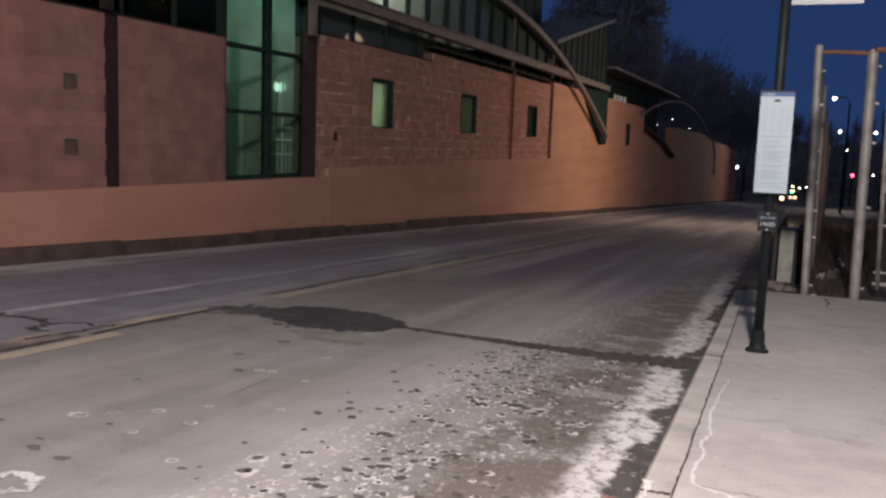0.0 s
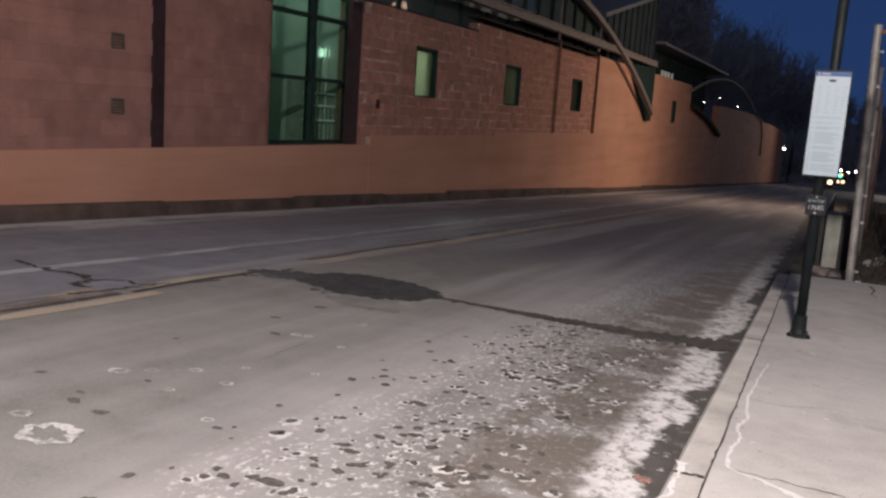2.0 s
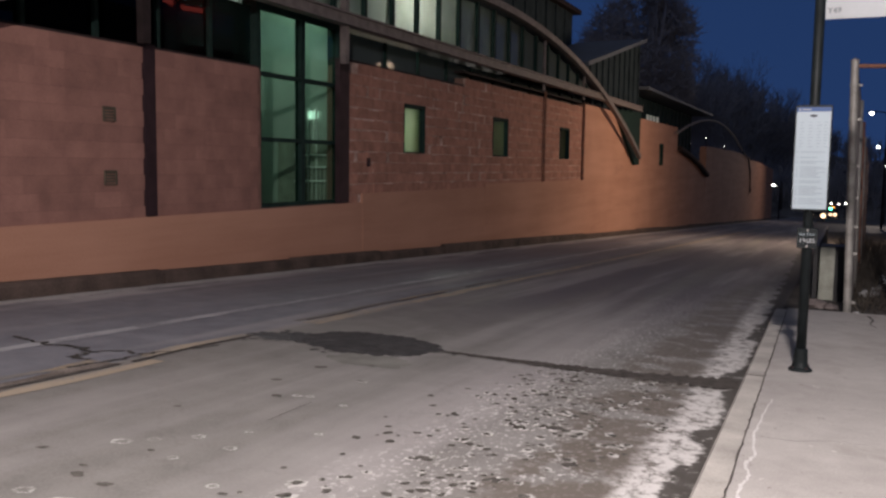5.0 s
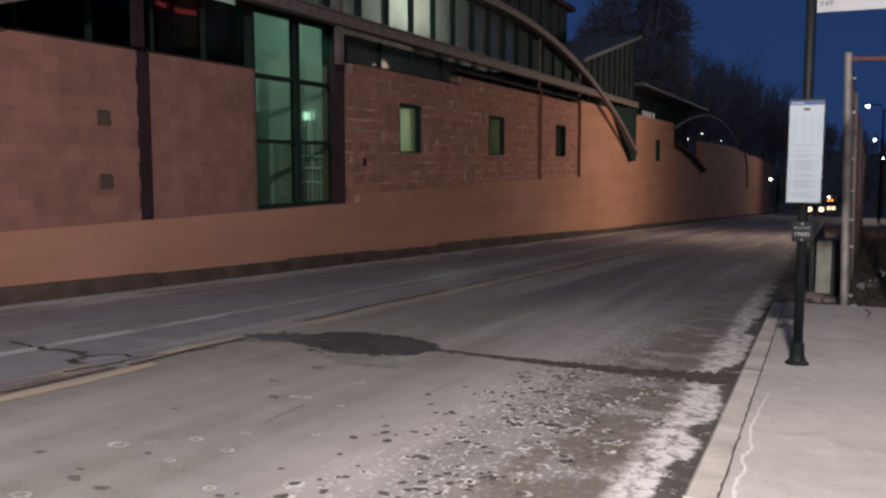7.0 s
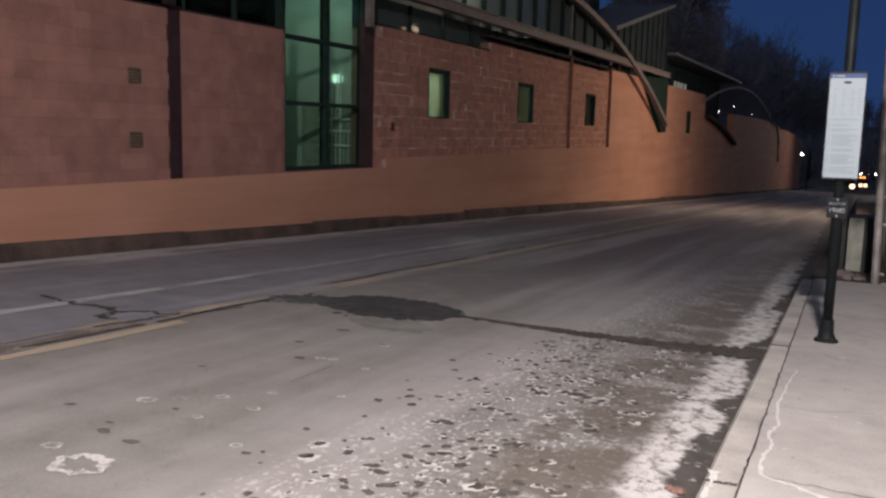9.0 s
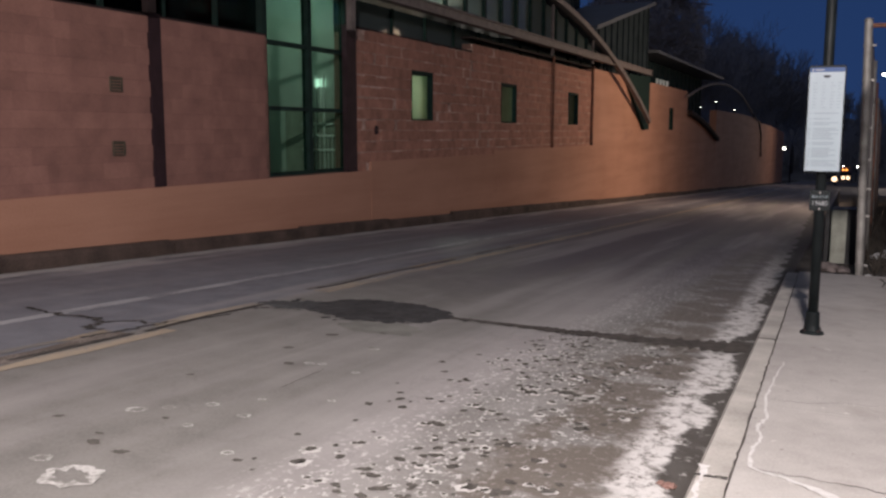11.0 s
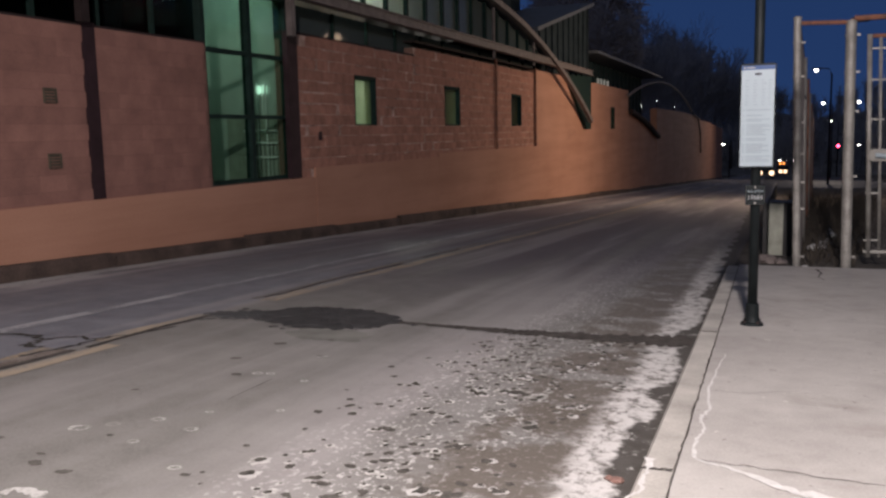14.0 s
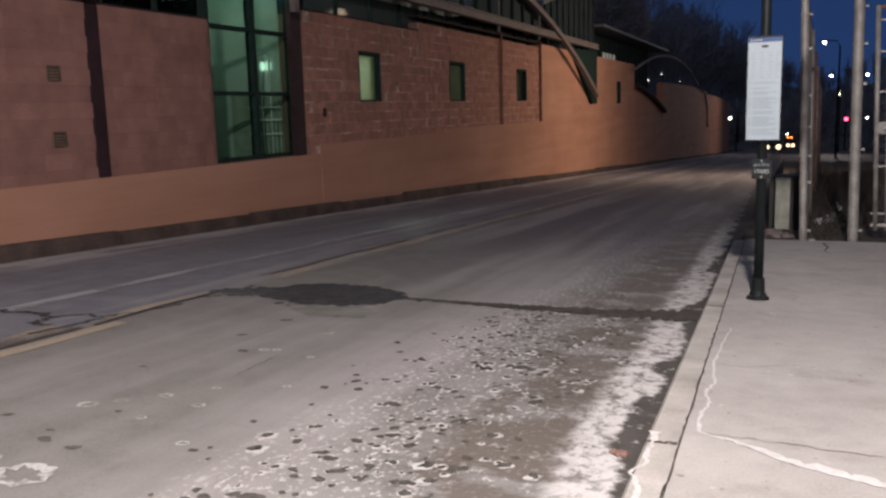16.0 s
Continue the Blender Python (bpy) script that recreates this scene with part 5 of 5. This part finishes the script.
# ---- trees and hillside ----
def grow(bm, base, direction, length, radius, depth, rnd, spread=0.6, upward=0.12, kids=(2, 4)):
    """One limb and its branches; the thin ends are three-sided."""
    pts, rad = [base], [radius]
    p, d = base.copy(), direction.normalized()
    n = 3 if depth > 1 else 2
    for i in range(n):
        d = (d + Vector((rnd.uniform(-1, 1), rnd.uniform(-1, 1), rnd.uniform(-0.5, 1) + upward)) * 0.16).normalized()
        p = p + d * length / n
        pts.append(p.copy())
        rad.append(radius * (1 - 0.45 * (i + 1) / n))
    rad = [max(r, 0.022) for r in rad]
    tube(bm, pts, rad, 7 if depth > 3 else (4 if depth > 1 else 3), False)
    if depth == 0:
        return
    for _ in range(rnd.randint(*kids)):
        k = rnd.randint(1, n)
        nd = (d + Vector((rnd.uniform(-1, 1), rnd.uniform(-1, 1), rnd.uniform(-0.4, 0.8))) * spread * 1.5).normalized()
        grow(bm, pts[k], nd, length * rnd.uniform(0.55, 0.82), rad[k] * rnd.uniform(0.5, 0.7), depth - 1, rnd, spread, upward, kids)


def bare_tree(x, y, z, height, seed, depth=5, radius=0.3, kids=(2, 4)):
    rnd = random.Random(seed)
    t = thing("tree", (x, y, z), "bare winter tree, dark against the evening sky", "tree", "bare trees behind the station")
    bm = bmesh.new()
    fork = height * 0.3
    tube(bm, [(0, 0, -0.5), (0.1, 0, fork * 0.5), (0, 0.1, fork)], [radius * 1.3, radius, radius * 0.85], 9)
    part("trunk", bm, BARK, t, "", True)
    bm = bmesh.new()
    for k in range(5):
        a = k * 1.26 + rnd.uniform(-0.3, 0.3)
        grow(bm, Vector((0, 0.05, fork * rnd.uniform(0.75, 1.0))), Vector((math.cos(a), math.sin(a), rnd.uniform(0.9, 2.2))), height * 0.27, radius * 0.55, depth, rnd, kids=kids)
    part("crown", bm, TWIGS, t)


def domed_tree(x, y, z, height, spread, seed):
    """A big open-grown tree: limbs arch outwards and end in a dense rounded dome of twigs."""
    rnd = random.Random(seed)
    t = thing("tree", (x, y, z), "large bare tree with a dense rounded crown against the evening sky", "tree", "bare trees behind the station")
    fork = height * 0.28
    bm = bmesh.new()
    tube(bm, [(0, 0, -0.5), (0.1, 0, fork * 0.5), (0, 0.1, fork)], [0.6, 0.46, 0.4], 9)
    part("trunk", bm, BARK, t, "", True)
    bm = bmesh.new()

    def bough(base, tip, r0, r1, sides, sag):
        pts = []
        for k in range(5):
            u = k / 4
            p = base.lerp(tip, u)
            p.z += sag * math.sin(u * math.pi)
            pts.append(p + Vector((rnd.uniform(-1, 1), rnd.uniform(-1, 1), rnd.uniform(-1, 1))) * (0.03 * (tip - base).length if 0 < k < 4 else 0))
        tube(bm, pts, [r0 + (r1 - r0) * k / 4 for k in range(5)], sides, False)
        return pts

    def on_dome(a, h, q):
        w = spread * math.sqrt(max(0.04, 1 - (h - 0.70) ** 2 / (0.092 if h > 0.70 else 0.50))) * q
        return Vector((w * math.cos(a), w * math.sin(a), fork * 0.8 + (height - fork * 0.8) * h))

    for i in range(15):
        a, h = i * 2.4 + rnd.uniform(-0.2, 0.2), 0.28 + 0.66 * ((i * 0.618) % 1)
        limb = bough(Vector((0, 0, fork * rnd.uniform(0.7, 1.0))), on_dome(a, h, 0.55), 0.24, 0.12, 6, 0.8)
        for _ in range(12):
            a1, h1 = a + rnd.gauss(0, 0.5), min(0.98, max(0.03, h + rnd.gauss(0, 0.14)))
            arm = bough(limb[rnd.randint(2, 4)], on_dome(a1, h1, rnd.uniform(0.75, 0.9)), 0.10, 0.045, 4, 0.35)
            for _ in range(15):
                a2, h2 = a1 + rnd.gauss(0, 0.26), min(0.995, max(0.0, h1 + rnd.gauss(0, 0.06)))
                twig = bough(arm[rnd.randint(2, 4)], on_dome(a2, h2, rnd.uniform(0.86, 1.03)), 0.05, 0.028, 3, 0.1)
                for _ in range(7):
                    b = twig[rnd.randint(1, 4)]
                    d = Vector((rnd.uniform(-1, 1), rnd.uniform(-1, 1), rnd.uniform(-0.4, 1))).normalized() * rnd.uniform(0.5, 1.3)
                    w = Vector((rnd.uniform(-1, 1), rnd.uniform(-1, 1), rnd.uniform(-1, 1))).normalized() * 0.05
                    bm.faces.new([bm.verts.new(c) for c in (b - w, b + w, b + d)])
    part("crown", bm, TWIGS, t)


domed_tree(-17.8, 87.0, -2.5, 21.0, 5.7, 1)
for i, (x, y, top) in enumerate(((-23.5, 92, 15), (-20.0, 130, 16.5), (-24.5, 128, 19), (-17.0, 150, 18), (-15.0, 165, 18.0), (-22.0, 170, 22), (-12.5, 175, 16.0), (-27, 150, 21), (-10.0, 190, 14.0))):
    z = ground_z(y) + 2
    bare_tree(x, y, z, top - z, 20 + i, 4, 0.28, (5, 6))


def ridge_z(x):
    """Top of the wooded hill behind the junction."""
    keys = ((-260, 30), (-60, 30), (-34, 25), (-22, 19), (-14, 13), (-6, 7), (2, 4.5), (8, 3.5), (24, 6), (80, 9), (260, 12))
    for (a, za), (b, zb) in zip(keys, keys[1:]):
        if a <= x <= b:
            return za + (zb - za) * (x - a) / (b - a)
    return 12.0


def hillside():
    rnd = random.Random(5)
    bm = bmesh.new()
    xs, grid = span(-250, 250, 60), []
    for j, y in enumerate((214, 225, 240, 260, 300, 420)):
        u = (0, 0.2, 0.55, 1, 1.05, 1.0)[j]
        grid.append([bm.verts.new((x, y, ground_z(y) - 0.5 + u * (ridge_z(x) - ground_z(y)) + rnd.uniform(-0.6, 0.6) * (j > 0))) for x in xs])
    for a, b in zip(grid, grid[1:]):
        for i in range(len(xs) - 1):
            bm.faces.new((a[i], a[i + 1], b[i + 1], b[i]))
    part("hillside", bm, WOODS, None, "dark wooded hillside beyond the junction", kind="structure")
    bm = bmesh.new()
    for _ in range(1500):
        x, u = rnd.uniform(-90, 90), rnd.random()
        y = 216 + 46 * u
        f = min(1.0, u * 1.05)
        b = Vector((x, y, ground_z(y) + f * (ridge_z(x) - ground_z(y)) - 0.5))
        h = rnd.uniform(6, 10.5)
        tube(bm, [b, b + Vector((rnd.uniform(-0.4, 0.4), 0, h * 0.8))], [0.16, 0.05], 3, False)
        for _ in range(46):
            k = b + Vector((0, 0, h * rnd.uniform(0.25, 0.8)))
            d = Vector((rnd.uniform(-1, 1), rnd.uniform(-1, 1), rnd.uniform(0.3, 1.6))).normalized() * h * rnd.uniform(0.14, 0.34)
            w = Vector((rnd.uniform(-1, 1), 0, rnd.uniform(-1, 1))).normalized() * rnd.uniform(0.05, 0.15)
            bm.faces.new([bm.verts.new(c) for c in (k - w, k + w, k + d)])
    tagged(part("woods", bm, TWIGS), "dense bare woods on the far hillside", "woods", kind="stuff")


hillside()
# unseen slope, added so the panes mirror something darker than the sky
bm = bmesh.new()
rows = []
for y in span(-90, 215, 12):
    rows.append([bm.verts.new((x, y, ground_z(y) + z)) for x, z in ((30, 0.0), (45, 9.0), (70, 25.0), (140, 45.0))])
for a, b in zip(rows, rows[1:]):
    for i in range(3):
        bm.faces.new((a[i], a[i + 1], b[i + 1], b[i]))
part("hillside", bm, WOODS, None, "unseen dark slope across the street, added to darken reflections", kind="structure")


# ---- lamps and signals ----
def street_lamp(x, y, z, size, label="tall street lamp glowing white", arm=1.2, group="street lamps"):
    g0 = ground_z(y)
    t = thing("street_lamp", (x, y, g0), label, "street lamp", group)
    h = z - g0
    bm = bmesh.new()
    tube(bm, [(arm, 0, -0.3), (arm, 0, h - 0.4), (arm * 0.8, 0, h + 0.05), (arm * 0.3, 0, h + 0.12)], [0.10, 0.07, 0.05, 0.04], 8)
    part("pole", bm, DARK_STEEL, t, "", True)
    bm = bmesh.new()
    box(bm, -0.35, 0.4, -0.16, 0.16, h + 0.05, h + 0.16, 0.03)
    part("head", bm, DARK_STEEL, t)
    bm = bmesh.new()
    lens_ball(bm, (0, 0, h), size * 0.62)
    part("lens", bm, GLOW_WHITE, t).visible_shadow = False


for x, y, z, r in ((*LAMP_LOW, 0.24), (5.0, 132.0, 4.65, 0.30), (8.9, 192.0, 2.5, 0.34), (9.4, 132.0, 4.65, 0.30), (10.9, 150.0, -1.4, 0.22),
                   (-0.6, 203.0, -5.6, 0.28), (0.8, 205.0, -5.9, 0.28), (2.2, 207.0, -5.7, 0.28)):
    street_lamp(x, y, z, r)
street_lamp(-8.2, 137.0, -0.8, 0.30, "lower street lamp glowing beside the wall end", 0.9)
for x, y, z in ((-11.3, 76.0, 5.6), (-9.9, 77.0, 3.95), (-10.8, 75.0, 3.45), (-11.2, 101.0, 3.9)):
    t = thing("platform_lamp", (x, y, 0), "small platform lamp glowing behind the wall", "lamp", "platform lamps")
    bm = bmesh.new()
    tube(bm, [(0, 0, -3), (0, 0, z)], 0.04, 6)
    part("pole", bm, DARK_STEEL, t)
    bm = bmesh.new()
    lens_ball(bm, (0, 0, z), 0.036)
    part("lens", bm, GLOW_WHITE, t).visible_shadow = False


def signal(x, y, z, material, where, label):
    g0 = ground_z(y)
    t = thing("traffic_signal", (x, y, g0), label, "traffic signal", "traffic signals")
    h = z - g0
    bm = bmesh.new()
    tube(bm, [(0, 0.2, -0.3), (0, 0.2, h + 0.3)], 0.07, 8)
    part("pole", bm, DARK_STEEL, t)
    bm = bmesh.new()
    box(bm, -0.2, 0.2, 0, 0.2, h - 0.5 + where, h + 0.5 + where, 0.03)
    part("housing", bm, BIN_BLACK, t)
    bm = bmesh.new()
    lens_ball(bm, (0, -0.03, h), 0.25, 0.3)
    part("lens", bm, material, t)


signal(8.1, 152.0, -1.6, GLOW_RED, -0.3, "traffic signal showing red at the junction")
signal(-0.62, 190.0, -6.2, GLOW_GREEN, 0.3, "traffic signal showing green at the junction")
pole_far = thing("utility_pole", (-17.5, 200.0, ground_z(200)), "dark utility pole beside the junction", "pole")
bm = bmesh.new()
tube(bm, [(3.5, 0, 0), (3.5, 0, 16.5)], 0.18, 8)
part("pole", bm, BARK, pole_far)


def unseen_street_lamp():
    """The lamp over the sidewalk that lights the near street."""
    x, y, z = LAMP_NEAR
    t = thing("street_lamp", (x + 1.2, y, ground_z(y) + 0.1), "tall street lamp over the sidewalk, lit", "street lamp", "street lamps")
    h = z - ground_z(y) - 0.1
    bm = bmesh.new()
    tube(bm, [(0, 0, 0), (0, 0, h - 0.2), (-0.4, 0, h + 0.3), (-1.0, 0, h + 0.35)], [0.1, 0.07, 0.05, 0.04], 10)
    part("pole", bm, DARK_STEEL, t, "", True)
    bm = bmesh.new()
    box(bm, -1.6, -0.9, -0.2, 0.2, h + 0.28, h + 0.42, 0.04)
    part("head", bm, DARK_STEEL, t)
    x, y, z = LAMP_FAR
    t = thing("street_lamp", (x + 1.4, y, ground_z(y)), "tall street lamp opposite the wall, lit", "street lamp", "street lamps")
    h = z - ground_z(y)
    bm = bmesh.new()
    tube(bm, [(0, 0, 0), (0, 0, h), (-0.6, 0, h + 0.45), (-1.2, 0, h + 0.45)], [0.1, 0.07, 0.05, 0.04], 10)
    part("pole", bm, DARK_STEEL, t, "", True)
    bm = bmesh.new()
    box(bm, -1.75, -1.1, -0.2, 0.2, h + 0.38, h + 0.52, 0.04)
    part("head", bm, DARK_STEEL, t)


unseen_street_lamp()


# ---- vehicles ----
def vehicle(name, label, category, paint, length, width, height, bonnet, lamp_z, lamp_x, markers):
    """A road vehicle that faces -y, its lamps glowing."""
    t = thing(name, (0, 0, 0), label, category)
    bm = bmesh.new()
    w = width / 2
    prof = [(0.0, 0.35), (0.0, bonnet * 0.85), (0.15, bonnet), (length * 0.24, bonnet + 0.08), (length * 0.38, height), (length * 0.82, height), (length * 0.98, bonnet + 0.1), (length, 0.4)]
    if markers:
        prof = [(0.0, 0.4), (0.0, 1.2), (0.12, 1.9), (0.3, height), (length, height), (length, 0.5)]
    prism(bm, prof, -w, w)
    bmesh.ops.bevel(bm, geom=list(bm.edges), offset=0.06, segments=2, affect="EDGES", clamp_overlap=True)
    part("body", bm, paint, t)
    bm = bmesh.new()
    if markers:
        prism(bm, [(-0.01, 1.3), (0.06, 1.9), (0.09, 1.9), (0.03, 1.3)], -w * 0.85, w * 0.85)
    else:
        prism(bm, [(length * 0.25, bonnet + 0.12), (length * 0.37, height - 0.04), (length * 0.35, height - 0.04), (length * 0.22, bonnet + 0.12)], -w * 0.82, w * 0.82)
    part("windscreen", bm, BIN_BLACK, t)
    for sx in (-1, 1):
        bm = bmesh.new()
        lens_ball(bm, (sx * lamp_x, -0.04, lamp_z), 0.32, 0.3)
        part("headlight", bm, GLOW_WARM, t, "glowing headlight")
        for fy in (0.18, 0.8):
            bm = bmesh.new()
            tube(bm, [(sx * (w - 0.2), length * fy, 0.33), (sx * w, length * fy, 0.33)], 0.33, 14)
            wheel = part("wheel", bm, TYRE, t)
            bm = bmesh.new()
            tube(bm, [(sx * w, length * fy, 0.33), (sx * (w + 0.015), length * fy, 0.33)], 0.2, 10)
            part("rim", bm, GALV, wheel)
    for mx in markers:
        bm = bmesh.new()
        lens_ball(bm, (mx, -0.03, height - 0.55), 0.14, 0.4)
        part("marker_lamp", bm, GLOW_ORANGE, t, "amber marker lamp")
    return t


CAR = vehicle("car", "dark car with headlights on, waiting on the street", "car", CAR_PAINT, 4.5, 1.85, 1.5, 0.95, 0.78, 0.72, ())
TRUCK = vehicle("truck", "pale truck with headlights and amber markers", "truck", TRUCK_PAINT, 7.0, 2.3, 2.9, 1.2, 0.85, 0.42, (-0.5, 0.1))


# ---- block facing ----
def block_mesh(length, height, seed, j=0.0055, rim_in=0.006):
    """A split-faced block: flat back, rough front towards +x; origin at its lower near corner."""
    rnd = random.Random(seed)
    bm = bmesh.new()
    ys, zs = span(j * 0.06, length - j * 0.06, 4 if length > 0.25 else 2), (j, height * 0.8, height - j)
    tilt, lip = rnd.uniform(-0.010, 0.010), rim_in * rnd.choice((0.3, 0.6, 1.2, 2.4))
    front = [[bm.verts.new((0.046 + tilt * (i / (len(ys) - 1) - 0.5) + rnd.uniform(-0.0006, 0.0006) - (rim_in * 0.1 if k == 0 else (lip if k == 2 else 0)), y + (rnd.uniform(-0.004, 0.004) if 0 < i < len(ys) - 1 else 0), z))
              for k, z in enumerate(zs)] for i, y in enumerate(ys)]
    for a, b in zip(front, front[1:]):
        for k in range(2):
            bm.faces.new((a[k], b[k], b[k + 1], a[k + 1]))
    rim = [r[0] for r in front] + [front[-1][1]] + [r[2] for r in front[::-1]] + [front[0][1]]
    back = [bm.verts.new((0.0, v.co.y, v.co.z)) for v in rim]
    for i in range(len(rim)):
        k = (i + 1) % len(rim)
        bm.faces.new((rim[i], back[i], back[k], rim[k]))
    return bm


def free_spans(y0, y1, z0, z1, holes):
    cuts = [(y0, y1)]
    for h in holes:
        if h[2] < z1 - 0.02 and h[3] > z0 + 0.02:
            cuts = [c for a, b in cuts for c in ((a, min(b, h[0])), (max(a, h[1]), b)) if c[1] - c[0] > 0.03]
    return cuts


def lay_blocks():
    variants = [mesh_of(block_mesh(0.4067, COURSE, 900 + k), "block", BLOCK) for k in range(6)]
    rest = {"a": bmesh.new(), "b": bmesh.new()}
    rnd = random.Random(31)
    count = 0
    holes = [*SMALL, (13.45, 16.14, 0.0, 9.0), (11.01, 11.20, 0.0, 9.0)]
    for k in range(-11, 3):
        z0 = TOP + COURSE * k
        z1 = z0 + COURSE
        for a, b in free_spans(-6.0, 31.98, z0, z1, holes):
            y = a - (0.203 if k % 2 else 0.0) - (a % 0.4067)
            while y < b - 0.02:
                y0, y1 = max(y, a), min(y + 0.4067, b)
                y += 0.4067
                mid = (y0 + y1) / 2
                if y1 - y0 < 0.04:
                    continue
                band = 0.79 if mid < 16.6 else (0.96 if mid < 22.86 else 1.05)
                top = 2.97 if mid < 16.14 else (3.18 if mid < 16.6 else (3.38 if mid < 21.5 else 3.59))
                if z1 > top + 0.03 or z1 < band:
                    continue
                full = y1 - y0 > 0.40
                if 16.1 < mid < 23.6 and count < 298:
                    me = variants[rnd.randrange(6)] if full else mesh_of(block_mesh(y1 - y0, COURSE, rnd.randrange(9999)), "block", BLOCK)
                    ob = new("block", me)
                    ob.parent = STATION
                    ob.location = (-8.055 + rnd.uniform(-0.006, 0.006), y0, z0)
                    count += 1
                else:
                    bm = block_mesh(y1 - y0, COURSE, rnd.randrange(9999), *((0.0018, 0.0014) if mid < 16 else ()))
                    key = "b" if mid < 16 else "a"
                    flat = 0.15 if mid < 16 else 1.0
                    off = Vector((-8.055 + rnd.uniform(-0.001, 0.001), y0, z0))
                    made = {v: rest[key].verts.new(Vector((0.046 + (v.co.x - 0.046) * flat if v.co.x > 0.01 else 0, v.co.y, v.co.z)) + off) for v in bm.verts}
                    for f in bm.faces:
                        rest[key].faces.new([made[v] for v in f.verts])
                    bm.free()
    bed = bmesh.new()
    cut_wall(bed, -8.054, -8.0128, -6.0, 13.45, 0.60, 2.94, [(10.98, 11.23, 0.0, 9.0)])
    part("mortar_bed", bed, SOFT_MORTAR, STATION)
    bed = bmesh.new()
    cut_wall(bed, -8.054, -8.0165, 16.14, 21.5, 0.70, 3.36, SMALL)
    cut_wall(bed, -8.054, -8.0165, 21.5, 31.98, 0.70, 3.57, SMALL)
    part("mortar_bed", bed, HIGHLIGHT_MORTAR, STATION)
    part("block_facing", rest["a"], BLOCK_ISLE, STATION, "rough split-faced blocks", kind="stuff")
    part("block_facing", rest["b"], BLOCK_PLAIN, STATION, "smoother weathered blocks", kind="stuff")


lay_blocks()


# ---- movement ----
def on_street(x, y):
    """A pose on the falling street, nose uphill towards -y."""
    return pose(x, y, ground_z(y), -math.degrees(math.atan(SLOPE)) if y < 205 else 0.0)


def motions():
    walk(CAR, [(t, on_street(x, y)) for t, x, y in ((0, -2.35, 132.0), (3.5, -2.1, 129.0), (7, -1.85, 126.0), (9, -1.9, 125.3), (11.5, -1.95, 124.8), (16, -2.0, 124.0))])
    walk(TRUCK, [(t, on_street(x, y)) for t, x, y in ((0, -0.4, 204.0), (3.5, -0.35, 199.0), (7, -0.05, 185.0), (9, 0.0, 183.0), (11.5, 0.05, 181.0), (16, 0.15, 179.0))])


motions()
